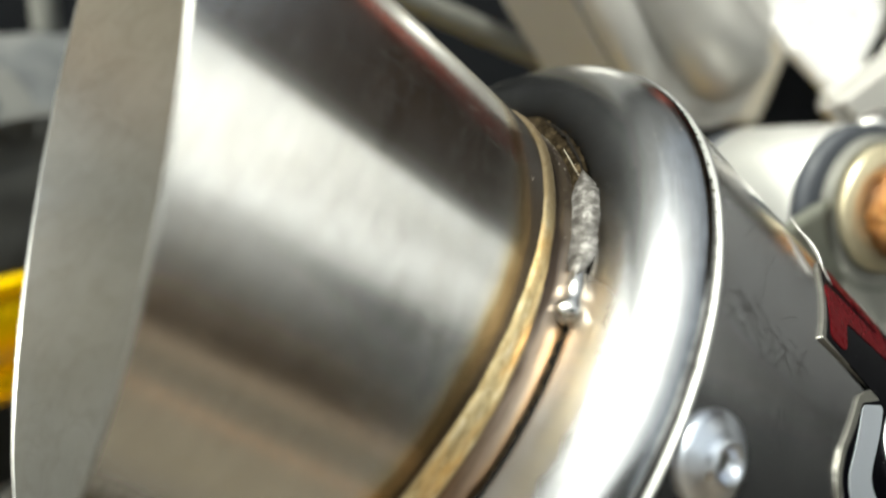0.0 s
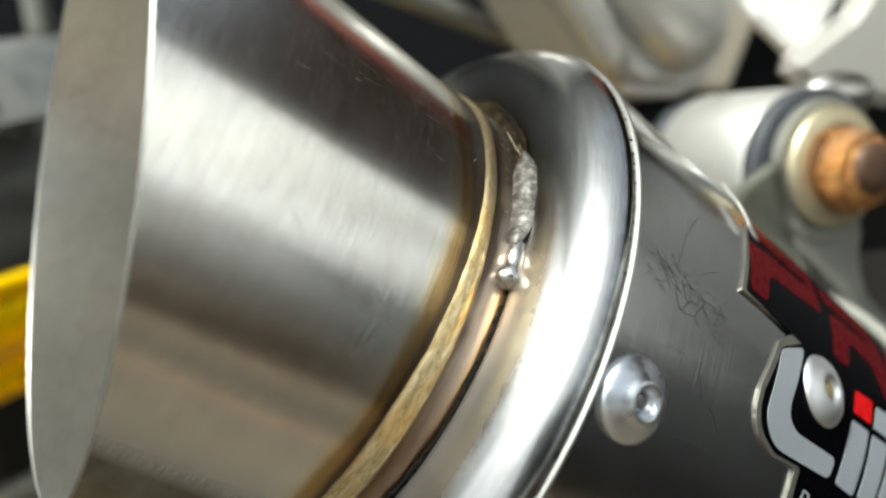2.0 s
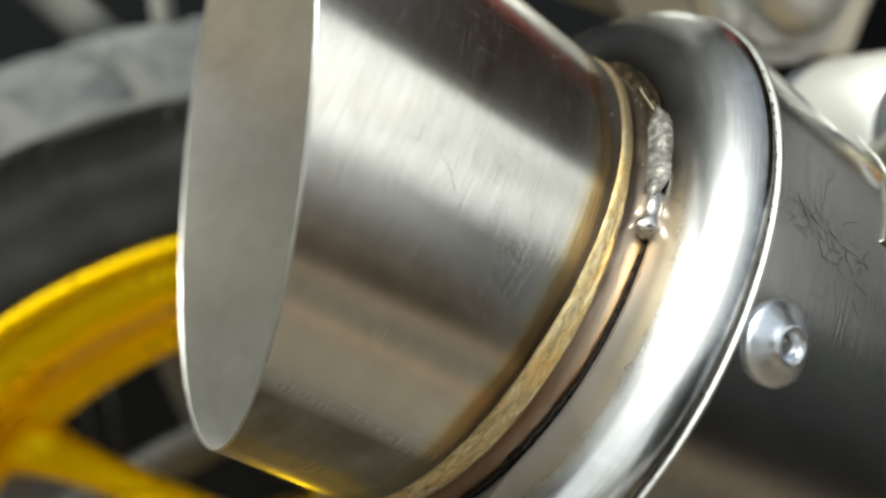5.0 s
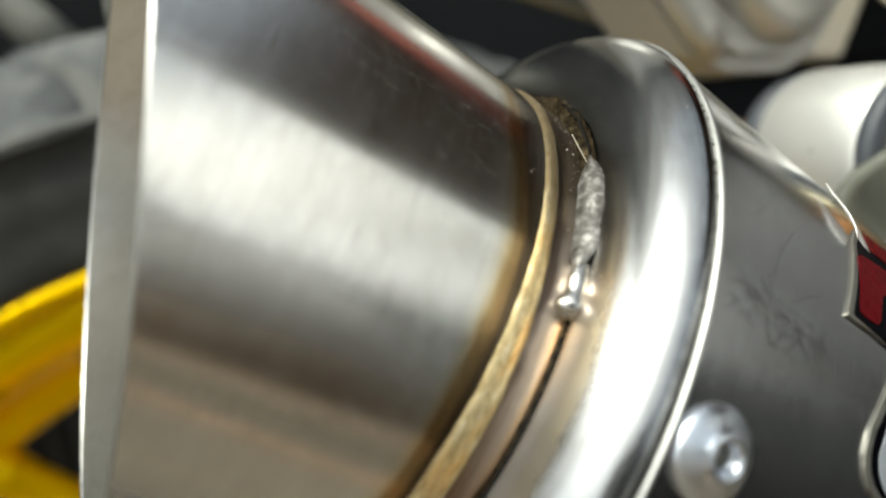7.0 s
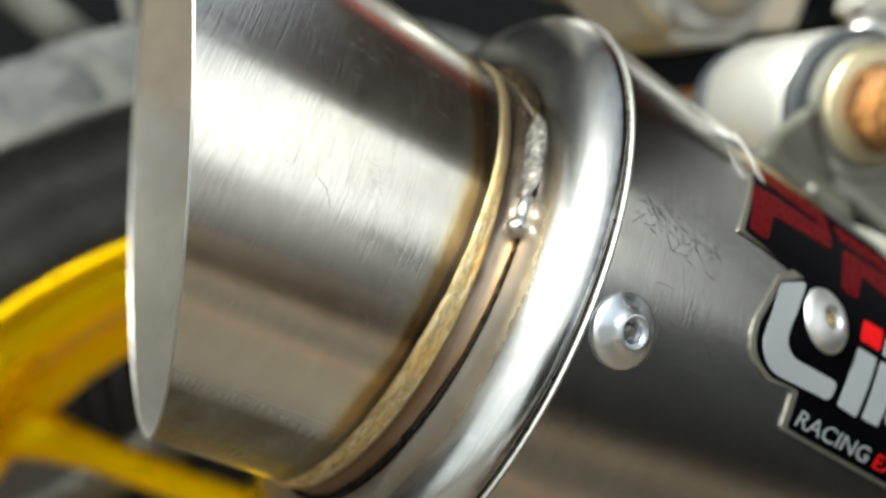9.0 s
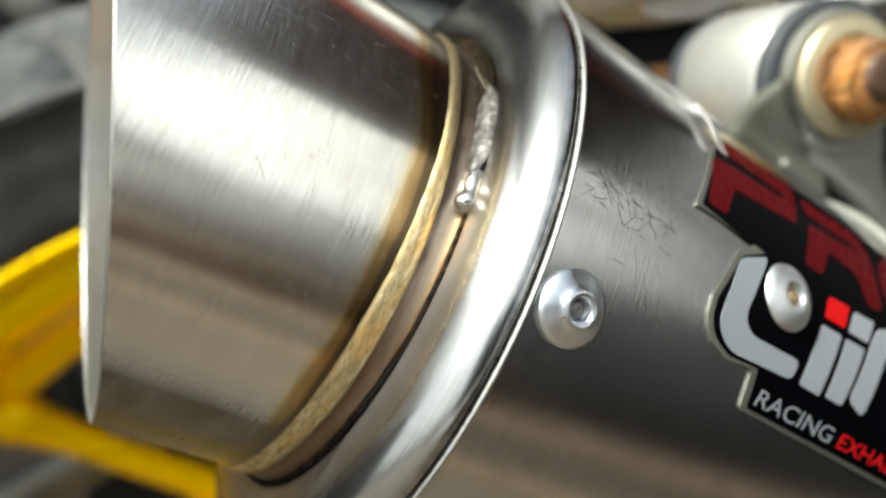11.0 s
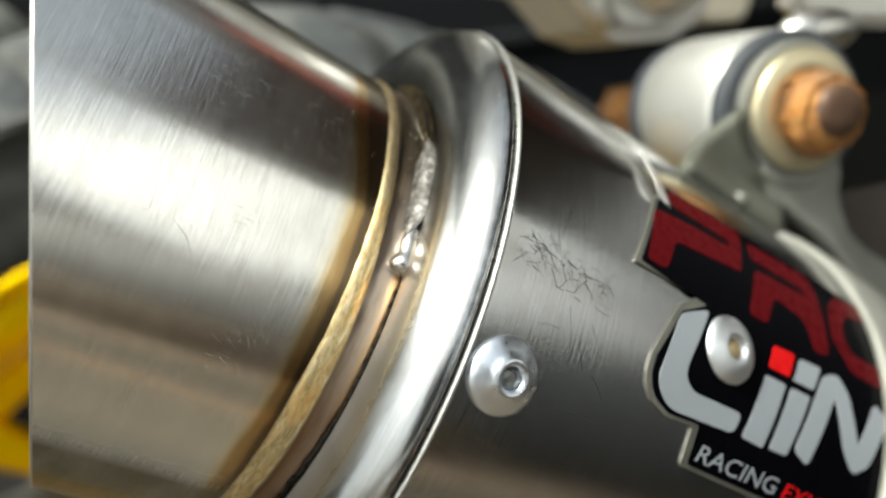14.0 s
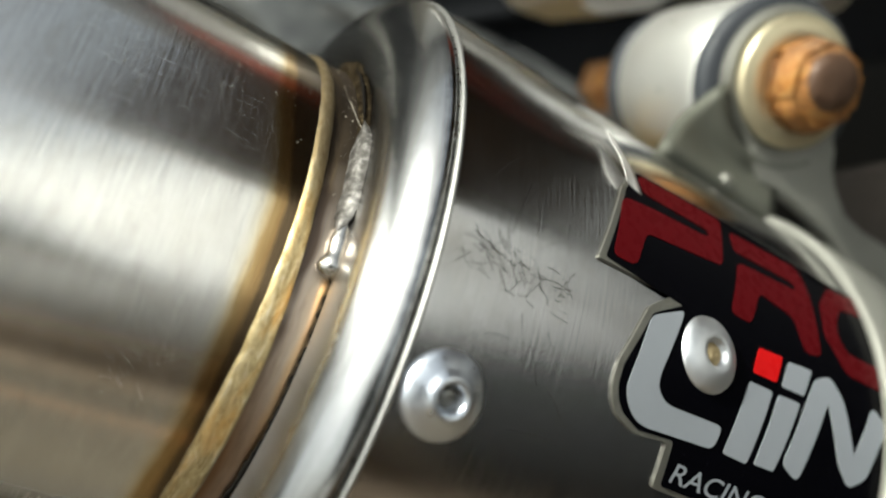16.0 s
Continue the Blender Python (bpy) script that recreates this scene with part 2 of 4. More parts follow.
M_NICK = Mat("dull_nick", 0.5, 0.8, (0.22, 0.21, 0.20)).m
m_bead = Mat("molten_weld_metal", 0.24, 1.0, (0.60, 0.585, 0.56))
M_BEAD = m_bead.m
m_smear = Mat("raw_weld_metal", 0.4, 0.6, (0.5, 0.48, 0.45))
nz = m_smear.noise(m_smear.coord(), 420, 6, 0.65)
m_smear.put("Base Color", m_smear.ramp(nz, [(0.34, (0.028, 0.024, 0.020)), (0.50, (0.085, 0.080, 0.075)), (0.68, (0.26, 0.25, 0.24))]))
m_smear.put("Roughness", m_smear.span(nz, 0.3, 0.7, 0.75, 0.5))
m_smear.bump(nz, 0.3, 0.0005)
M_SMEAR = m_smear.m
m_grime = Mat("caked_grime", 0.7, 0.0)
nz = m_grime.noise(m_grime.coord(), 700, 6, 0.7)
m_grime.put("Base Color", m_grime.ramp(nz, [(0.38, (0.006, 0.0045, 0.003)), (0.54, (0.020, 0.015, 0.009)), (0.70, (0.085, 0.064, 0.037))]))
m_grime.put("Roughness", m_grime.span(nz, 0.3, 0.7, 0.8, 0.45))
m_grime.bump(nz, 0.4, 0.0006)
m_grime.put("Specular IOR Level", 0.0)
M_GRIME = m_grime.m
M_GRIT = Mat("pale_grit", 0.6, 0.0, (0.40, 0.37, 0.31)).m
m_rivet = Mat("aluminium_rivet", 0.28, 1.0, (0.68, 0.72, 0.79))
nz = m_rivet.noise(m_rivet.coord(), 700, 4)
m_rivet.put("Roughness", m_rivet.span(nz, 0.3, 0.7, 0.26, 0.40))
m_rivet.bump(nz, 0.12, 0.0003)
M_RIVET = m_rivet.m
M_RIVET_DULL = paint_metal("dull_aluminium_rivet", (0.72, 0.74, 0.77), 0.46)
m_pin = Mat("steel_mandrel", 0.45, 1.0, (0.24, 0.24, 0.23))
nz = m_pin.noise(m_pin.coord(), 1500, 3)
m_pin.bump(nz, 0.4, 0.0004)
M_PIN = m_pin.m
m_brass = Mat("dull_mandrel", 0.45, 1.0, (0.60, 0.48, 0.28))
M_BRASS = m_brass.m


def paint(name, color, rough=0.35, spread=0.15, scale=300, metal=0.0, bump=0.05, coat=0.0):
    m = Mat(name, rough, metal, color)
    n1 = m.noise(m.coord(), scale, 5)
    n2 = m.noise(m.coord(), scale * 0.11, 4)
    dark = tuple(c * (1 - spread) for c in color)
    m.put("Base Color", m.mix(m.math("MULTIPLY", m.math("ADD", n1, n2), 0.5), dark, tuple(min(1, c * (1 + spread)) for c in color)))
    m.put("Roughness", m.span(n1, 0.3, 0.7, rough * 0.8, min(1, rough * 1.25)))
    m.put("Coat Weight", coat)
    m.bump(n1, bump, 0.0006)
    return m.m


M_BADGE_EDGE = paint("badge_edge_aluminium", (0.23, 0.225, 0.20), 0.42, 0.4, 900, 0.8, 0.3)
M_BLACK = paint("badge_black", (0.0015, 0.0015, 0.0025), 0.22, 0.2, 500, bump=0.015)
M_RED = paint("badge_red", (0.075, 0.003, 0.005), 0.28, 0.15, 500, bump=0.015)
M_RED2 = paint("badge_bright_red", (0.55, 0.008, 0.010), 0.28, 0.1, 500, bump=0.015)
M_GREY = paint("badge_pale_grey", (0.27, 0.29, 0.32), 0.35, 0.06, 500, bump=0.015)
for mm in (M_BLACK, M_RED, M_RED2, M_GREY):
    mm.node_tree.nodes["Principled BSDF"].inputs["Specular IOR Level"].default_value = 0.02
M_FILM = paint("peeled_film", (0.55, 0.54, 0.52), 0.3, 0.08, 600)
M_CAST = paint("cast_aluminium", (0.50, 0.49, 0.46), 0.40, 0.14, 260, 0.35, 0.15)
M_CREAM = paint("cream_lacquer", (0.62, 0.58, 0.49), 0.45, 0.08, 120, 0.0, 0.05)
M_TAB = paint("brown_stained_steel", (0.055, 0.045, 0.037), 0.7, 0.3, 200, 0.0, 0.2)
M_GUARD = paint("blue_grey_plastic", (0.20, 0.215, 0.26), 0.5, 0.2, 60, 0.0, 0.1)
M_BLADE = paint("polished_aluminium", (0.72, 0.72, 0.71), 0.3, 0.05, 200, 0.3, 0.04)
M_DULL = paint("dull_zinc_plate", (0.21, 0.21, 0.19), 0.55, 0.4, 200, 0.4, 0.3)
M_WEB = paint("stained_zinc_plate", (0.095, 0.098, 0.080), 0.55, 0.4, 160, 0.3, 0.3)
M_SILVER = paint("silver_paint", (0.42, 0.42, 0.40), 0.33, 0.06, 200, 0.5, 0.05, 0.3)
M_RUBBER_BLUE = paint("grey_rubber_bush", (0.028, 0.032, 0.040), 0.6, 0.25, 300)
M_DARK = paint("black_plastic", (0.012, 0.012, 0.013), 0.45, 0.3, 200)
M_MATT = paint("matt_black_plastic", (0.010, 0.011, 0.013), 0.9, 0.3, 200)
M_MATT.node_tree.nodes["Principled BSDF"].inputs["Specular IOR Level"].default_value = 0.1
M_MAROON = paint("dark_red_fairing", (0.20, 0.040, 0.024), 0.7, 0.1, 60, 0.0, 0.02, 0.0)
M_MAROON.node_tree.nodes["Principled BSDF"].inputs["Specular IOR Level"].default_value = 0.1
M_EDGING = paint("grey_brown_vinyl", (0.23, 0.21, 0.19), 0.8, 0.2, 40)
M_POLISH = paint_metal("worn_bright_metal", (0.62, 0.61, 0.58), 0.34)
M_TRIM = paint("pale_grey_trim", (0.52, 0.51, 0.47), 0.5, 0.12, 80)
M_OLIVE = paint("olive_matt", (0.048, 0.041, 0.028), 0.95, 0.3, 90, 0.0, 0.3)
M_TERRA = paint("orange_matt", (0.21, 0.125, 0.075), 0.9, 0.2, 90, 0.0, 0.2)
M_BRICK = paint("brown_plinth", (0.125, 0.092, 0.062), 0.8, 0.2, 60)
M_YELLOW = paint("gold_anodised_paint", (1.0, 0.63, 0.0), 0.30, 0.02, 60, 0.6, 0.0)
M_YELLOW.node_tree.nodes["Principled BSDF"].inputs["Specular IOR Level"].default_value = 0.15
M_ZINC = paint("yellow_zinc_washer", (0.56, 0.50, 0.34), 0.38, 0.15, 400, 0.8, 0.1)
m_rust = Mat("rust", 0.75, 0.15)
nz, nb = m_rust.noise(m_rust.coord(), 380, 6, 0.65), m_rust.noise(m_rust.coord(), 90, 4)
m_rust.put("Base Color", m_rust.mix(m_rust.span(nb, 0.35, 0.7, 0, 0.75), m_rust.ramp(nz, [(0.3, (0.08, 0.030, 0.010)), (0.5, (0.36, 0.15, 0.025)), (0.7, (0.46, 0.26, 0.09))]), (0.12, 0.07, 0.05)))
m_rust.bump(nz, 0.6, 0.001)
M_RUST = m_rust.m
M_RUST_DARK = paint("dark_rust", (0.075, 0.040, 0.023), 0.5, 0.35, 500, 0.3, 0.4)
# tyre sidewall, dusty, and the muddy tread
m_tyre = Mat("dusty_tyre", 0.7)
nz, nb = m_tyre.noise(m_tyre.coord(), 60, 6, 0.65), m_tyre.noise(m_tyre.coord(), 14, 4)
m_tyre.put("Base Color", m_tyre.mix(m_tyre.span(m_tyre.math("ADD", nz, nb), 0.8, 1.3, 0, 1), (0.016, 0.017, 0.016), (0.046, 0.047, 0.042)))
m_tyre.bump(nz, 0.3, 0.002)
M_TYRE = m_tyre.m
m_mud = Mat("dried_mud_on_tread", 0.85)
nz, nb = m_mud.noise(m_mud.coord(), 75, 6, 0.6), m_mud.noise(m_mud.coord(), 26, 4, 0.55)
m_mud.put("Base Color", m_mud.ramp(m_mud.math("MULTIPLY", m_mud.math("ADD", nz, nb), 0.5), [(0.36, (0.018, 0.021, 0.025)), (0.5, (0.047, 0.051, 0.053)), (0.64, (0.110, 0.108, 0.101))]))
m_mud.bump(nz, 0.6, 0.004)
M_MUD = m_mud.m
m_ground = Mat("sandy_concrete", 0.85)
nz, nb = m_ground.noise(m_ground.coord(), 120, 8, 0.7), m_ground.noise(m_ground.coord(), 3.5, 6, 0.6)
m_ground.put("Base Color", m_ground.mix(m_ground.span(nz, 0.3, 0.7, 0, 0.5), m_ground.ramp(nb, [(0.3, (0.052, 0.043, 0.029)), (0.7, (0.098, 0.081, 0.054))]), (0.056, 0.046, 0.034)))
m_ground.bump(nz, 0.15, 0.003)
M_GROUND = m_ground.m
m_wall = Mat("dark_added_wall", 0.85)
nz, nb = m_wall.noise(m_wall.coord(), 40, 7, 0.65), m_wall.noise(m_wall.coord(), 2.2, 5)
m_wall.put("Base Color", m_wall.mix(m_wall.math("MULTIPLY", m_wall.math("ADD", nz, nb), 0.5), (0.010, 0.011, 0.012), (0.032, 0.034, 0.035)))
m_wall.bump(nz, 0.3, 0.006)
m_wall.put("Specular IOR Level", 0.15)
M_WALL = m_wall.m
M_BROWN = paint("dark_brown_vinyl", (0.078, 0.053, 0.035), 0.9, 0.3, 30)
M_BROWN.node_tree.nodes["Principled BSDF"].inputs["Specular IOR Level"].default_value = 0.1
m_white = Mat("white_plaster", 0.85)
nz, nb = m_white.noise(m_white.coord(), 30, 6, 0.6), m_white.noise(m_white.coord(), 1.5, 5)
m_white.put("Base Color", m_white.mix(m_white.math("MULTIPLY", m_white.math("ADD", nz, nb), 0.5), (0.54, 0.535, 0.525), (0.68, 0.675, 0.665)))
m_white.bump(nz, 0.2, 0.004)
M_WHITE = m_white.m
M_CONCRETE = paint("pale_concrete", (0.60, 0.60, 0.595), 0.9, 0.2, 25, 0.0, 0.2)
M_PLINTH = paint("pale_grey_socle", (0.45, 0.455, 0.465), 0.9, 0.2, 12, 0.0, 0.2)
M_SOCLE = paint("grey_painted_socle", (0.31, 0.315, 0.32), 0.9, 0.2, 12, 0.0, 0.2)
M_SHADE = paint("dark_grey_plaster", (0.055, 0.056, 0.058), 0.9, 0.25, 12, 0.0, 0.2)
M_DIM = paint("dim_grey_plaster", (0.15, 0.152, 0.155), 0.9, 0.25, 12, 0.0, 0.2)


# ---- mesh helpers ----
def part(name, bm, material, parent=None, label="", smooth=True):
    """Links a bmesh as one mesh object, under a thing or a part."""
    me = bpy.data.meshes.new(name)
    bm.normal_update()
    bm.to_mesh(me)
    bm.free()
    for p in me.polygons:
        p.use_smooth = smooth
    for mm in (material if isinstance(material, (list, tuple)) else [material]):
        me.materials.append(mm)
    ob = new(name, me)
    ob.parent = parent
    if label:
        ob["label"] = label
    return ob


def thing(name, m, label, category, group=""):
    ob = new(name)
    ob.empty_display_size = 0.05
    ob.matrix_world = m
    return tagged(ob, label, category, group)


def grid(rows, close_u=False, close_v=False):
    """A bmesh from rows of points."""
    bm = bmesh.new()
    vs = [[bm.verts.new(p) for p in r] for r in rows]
    n, k = len(vs), len(vs[0])
    for i in range(n if close_v else n - 1):
        for j in range(k if close_u else k - 1):
            a, b = vs[i], vs[(i + 1) % n]
            bm.faces.new((a[j], a[(j + 1) % k], b[(j + 1) % k], b[j]))
    bmesh.ops.recalc_face_normals(bm, faces=bm.faces)
    return bm


def lathe(profile, seg=128, a0=0.0, a1=360.0, closed=False):
    """Turns a profile of (z, r) round the local z axis. closed: the profile is a ring."""
    full = abs(a1 - a0) >= 359.9
    angles = [radians(a0 + (a1 - a0) * i / seg) for i in range(seg + (0 if full else 1))]
    rows = [[(r * math.cos(a), r * math.sin(a), z) for a in angles] for z, r in profile]
    bm = grid(rows, close_u=full, close_v=closed)
    if closed and not full:
        for k in (0, -1):
            bm.verts.ensure_lookup_table()
            n = len(angles)
            idx = [i * n + (0 if k == 0 else n - 1) for i in range(len(profile))]
            bm.faces.new([bm.verts[i] for i in idx])
        bmesh.ops.recalc_face_normals(bm, faces=bm.faces)
    return bm


def box(x, y, z, bevel=0.0, m=None):
    bm = bmesh.new()
    bmesh.ops.create_cube(bm, size=1.0, matrix=Matrix.Diagonal((x, y, z, 1)))
    if bevel:
        bmesh.ops.bevel(bm, geom=bm.edges[:], offset=bevel, segments=3, affect="EDGES")
    if m:
        bmesh.ops.transform(bm, matrix=m, verts=bm.verts)
    return crisp(bm)


def crisp(bm):
    """Keeps flat faces flat under smooth shading."""
    for e in bm.edges:
        e.smooth = e.calc_face_angle(0) < 0.06
    return bm


def plate(points, thick, bevel=0.0, seg=2):
    """A flat plate from an outline in x, y with its thickness along z."""
    bm = bmesh.new()
    f = bm.faces.new([bm.verts.new((x, y, 0)) for x, y in points])
    ex = bmesh.ops.extrude_face_region(bm, geom=[f])
    bmesh.ops.translate(bm, vec=(0, 0, thick), verts=[v for v in ex["geom"] if isinstance(v, bmesh.types.BMVert)])
    bmesh.ops.recalc_face_normals(bm, faces=bm.faces)
    if bevel:
        bmesh.ops.bevel(bm, geom=[e for e in bm.edges if len(e.link_faces) == 2 and e.calc_face_angle() > 0.6], offset=bevel, segments=seg, affect="EDGES")
    return crisp(bm)


def tube(points, radius, seg=20):
    """A round bar along smooth points; radius a number or one for each point."""
    rows, up = [], Vector((0.1, 0.2, 1)).normalized()
    pts = [Vector(p) for p in points]
    for i, p in enumerate(pts):
        d = (pts[min(i + 1, len(pts) - 1)] - pts[max(i - 1, 0)]).normalized()
        u = d.cross(up).normalized()
        v = d.cross(u)
        r = radius[i] if isinstance(radius, (list, tuple)) else radius
        rows.append([p + r * (math.cos(2 * math.pi * k / seg) * u + math.sin(2 * math.pi * k / seg) * v) for k in range(seg)])
    bm = grid(rows, close_u=True)
    n = len(pts)
    bm.verts.ensure_lookup_table()
    bm.faces.new([bm.verts[k] for k in range(seg)])
    bm.faces.new([bm.verts[(n - 1) * seg + k] for k in range(seg)])
    bmesh.ops.recalc_face_normals(bm, faces=bm.faces)
    return bm


def arcpts(cx, cy, r, a0, a1, n):
    return [(cx + r * math.cos(radians(a0 + (a1 - a0) * i / n)), cy + r * math.sin(radians(a0 + (a1 - a0) * i / n))) for i in range(n + 1)]


# ---- setting ----
bm = bmesh.new()
bmesh.ops.create_grid(bm, x_segments=8, y_segments=8, size=60)
ground = part("ground", bm, M_GROUND)
tagged(ground, "sandy beige concrete yard in sunlight", "ground", kind="structure")
# coloured strips along the low wall, invented to stripe the tip's reflections
def reflect_strip(name, n, width, high, material, label):
    c = Vector((0.766 * n - 0.643 * 0.3, -0.643 * n - 0.766 * 0.3))
    ob = part(name, box(3.4, width, high, min(0.004, high * 0.3), pose(c.x, c.y, high / 2 - 0.001, 0, 0, 50)), material, None)
    return tagged(ob, label, "paving", kind="structure")


reflect_strip("brown_strip", 0.555, 0.12, 0.012, M_BRICK, "dull brown ground strip added to band the tip's reflection")
reflect_strip("olive_strip", 0.415, 0.15, 0.005, M_OLIVE, "olive-brown ground strip added to band the tip's reflection")
reflect_strip("orange_strip", 0.285, 0.030, 0.010, M_TERRA, "thin orange ground strip added to band the tip's reflection")
# walls added round the bike; places and tones chosen for the steel's reflections
wall = part("wall_south", box(1.92, 0.2, 0.48, 0.01, pose(1.264, 0.340, 0.24, 0, 0, 50)), M_WALL, None)
tagged(wall, "low dark wall added to darken the steel's reflections", "wall", kind="structure")
wall = part("wall_south_west", box(3.48, 0.2, 0.48, 0.01, pose(-0.472, -1.728, 0.24, 0, 0, 50)), M_CONCRETE, None)
tagged(wall, "low pale wall added to shape the steel's reflections", "wall", kind="structure")
part("plinth", box(1.00, 0.24, 0.24, 0.01, pose(0.29, -0.82, 0.12, 0, 0, 50)), M_BRICK, wall, "dull brown block added for a brown band in the reflections")
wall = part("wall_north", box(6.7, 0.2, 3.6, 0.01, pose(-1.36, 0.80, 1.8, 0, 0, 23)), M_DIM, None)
part("plinth", box(6.7, 0.24, 2.2, 0.01, pose(-1.36, 0.80, 1.10, 0, 0, 23)), M_WALL, wall, "dark lower part added to darken the reflections")
tagged(wall, "dim grey wall behind the motorcycle, added to shape reflections", "wall", kind="structure")
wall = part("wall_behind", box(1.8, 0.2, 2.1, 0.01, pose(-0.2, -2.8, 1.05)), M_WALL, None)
tagged(wall, "dark wall out of view, added to darken reflections", "wall", kind="structure")
wall = part("wall_corner", box(0.2, 0.85, 2.2, 0.01, pose(2.84, 0.36, 1.1, 0, 0, 15)), M_SOCLE, None)
tagged(wall, "grey wall piece added to shape reflections", "wall", kind="structure")
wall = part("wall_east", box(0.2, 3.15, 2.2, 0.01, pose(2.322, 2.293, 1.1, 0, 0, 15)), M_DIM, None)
part("plinth", box(0.24, 3.15, 1.16, 0.01, pose(2.322, 2.293, 0.58, 0, 0, 15)), M_SHADE, wall, "dark lower part added to darken the reflections")
tagged(wall, "grey wall with a dark base, added to shape reflections", "wall", kind="structure")

# added white wall, out of view: gives the bright band on the steel
wall = part("wall_east_yard", box(0.2, 5.95, 2.6, 0.01, pose(3.82, -2.86, 1.3, 0, 0, 15)), M_WHITE, None)
part("plinth", box(0.24, 5.95, 1.1, 0.01, pose(3.82, -2.86, 0.55, 0, 0, 15)), M_PLINTH, wall, "pale grey lower part added to shape the reflections")
tagged(wall, "white sunlit wall added as a reflector for the steel", "wall", kind="structure")

# ---- exhaust silencer ----
# local frame: z along the silencer's axis away from its tip, 0 at the weld ring
AXIS = Matrix(((0.30453, -0.62747, 0.71662, -0.01753), (-0.92035, 0.0, 0.39110, 0.14332), (-0.24541, -0.77864, -0.57749, 0.52053), (0, 0, 0, 1)))
R_WELD, FLARE = 0.0463, 0.0383
silencer = thing("exhaust_silencer", AXIS, "brushed stainless steel motorcycle silencer with slash-cut tip and heat-tinted weld", "exhaust")

# slash cut of the tip: the plane CUT_N . p = CUT_C in the local frame
cut_w = Vector((math.cos(radians(-11.776)) * math.cos(radians(30.764)), math.cos(radians(-11.776)) * math.sin(radians(30.764)), math.sin(radians(-11.776))))
CUT_N, CUT_C = AXIS.to_3x3().transposed() @ cut_w, -0.04254


def tip_surface(inset, end, rows, seg=220):
    out = [[] for _ in range(rows + 1)]
    for j in range(seg):
        a = 2 * math.pi * j / seg
        c, s = math.cos(a), math.sin(a)
        nn = CUT_N.x * c + CUT_N.y * s
        r0 = R_WELD - inset
        z0 = (CUT_C - r0 * nn) / (CUT_N.z - FLARE * nn)
        for i in range(rows + 1):
            z = z0 + (end - z0) * i / rows
            r = r0 - FLARE * z
            out[i].append((r * c, r * s, z))
    return out


outer, inner = tip_surface(0.0, 0.0, 30), tip_surface(0.0006, 0.05, 24)
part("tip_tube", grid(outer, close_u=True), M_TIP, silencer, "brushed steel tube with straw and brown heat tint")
part("tip_lining", grid(inner, close_u=True), M_INSIDE, silencer, "dull inner wall of the tip")
lip = []
for i in range(7):
    t = i / 6
    lip.append([tuple(Vector(p).lerp(Vector(q), t) - CUT_N * 0.0004 * math.sin(math.pi * t)) for p, q in zip(outer[0], inner[0])])
part("tip_rim", grid(lip, close_u=True), M_EDGE, silencer, "thin bright cut edge")
bm = bmesh.new()
bmesh.ops.create_circle(bm, cap_ends=True, segments=64, radius=0.0445, matrix=Matrix.Translation((0, 0, 0.049)))
part("baffle", bm, M_SOOT, silencer, "sooty baffle inside the tip")

# weld ring with stacked ripples
seg = 420
rows = []
rnd = random.Random(3)
amp = [rnd.uniform(0.6, 1.3) for _ in range(seg)]
for i in range(9):
    t = i / 8
    row = []
    for j in range(seg):
        a = 2 * math.pi * j / seg
        bow = math.sin(math.pi * t)
        rip = 0.00005 * amp[j // 5 * 5] * math.sin(2 * math.pi * (j / 5.0 + 0.35 * bow)) * bow + 0.00020 * bow * noise.noise((70 * math.cos(a), 70 * math.sin(a), 9 * t))
        wander = 0.00028 * noise.noise((3 * math.cos(a), 3 * math.sin(a), 1.5)) + 0.00012 * noise.noise((14 * math.cos(a), 14 * math.sin(a), 4.5))
        r = R_WELD - 0.00003 + 0.00065 * bow ** 0.8 + rip
        v = (-math.degrees(a) + 180) % 360 - 180
        z = (-0.0023 + 0.0046 * t) * (1 - 0.45 * min(1.0, max(0.0, (v - 8) / 38))) + wander
        row.append((r * math.cos(a), r * math.sin(a), z))
    rows.append(row)
part("weld_bead", grid(rows, close_u=True), M_WELD, silencer, "gold and bronze oxidised weld bead")
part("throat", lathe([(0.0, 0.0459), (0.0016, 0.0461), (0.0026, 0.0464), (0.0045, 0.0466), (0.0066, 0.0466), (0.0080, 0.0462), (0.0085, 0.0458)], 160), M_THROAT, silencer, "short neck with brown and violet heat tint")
rows = []
for z0, r0 in ((0.0078, 0.0462), (0.0068, 0.0466), (0.0062, 0.0469), (0.0061, 0.0473), (0.0065, 0.0475), (0.0072, 0.0470)):
    rows.append([])
    for j in range(700):
        a = 2 * math.pi * j / 700
        w = 0.0003 * noise.noise((9 * math.cos(a), 9 * math.sin(a), 7)) + 0.00045 * noise.noise((70 * math.cos(a), 70 * math.sin(a), z0 * 900))
        v = (-math.degrees(a) + 180) % 360 - 180
        fat = min(1.0, max(0.0, (38 - v) / 45)) * (1.0 + 0.5 * noise.noise((25 * math.cos(a), 25 * math.sin(a), 3)))
        sink = min(1.0, max(0.0, (v - 41) / 5)) * min(1.0, max(0.0, (150 - v) / 5))
        w -= 0.0006 * sink
        rows[-1].append(((r0 + w) * math.cos(a), (r0 + w) * math.sin(a), z0 + 0.0001 + 0.5 * w - 0.0007 * fat + 0.0012 * sink))
part("crevice", grid(rows, close_u=True), M_SOOT, silencer, "black sooty joint line")
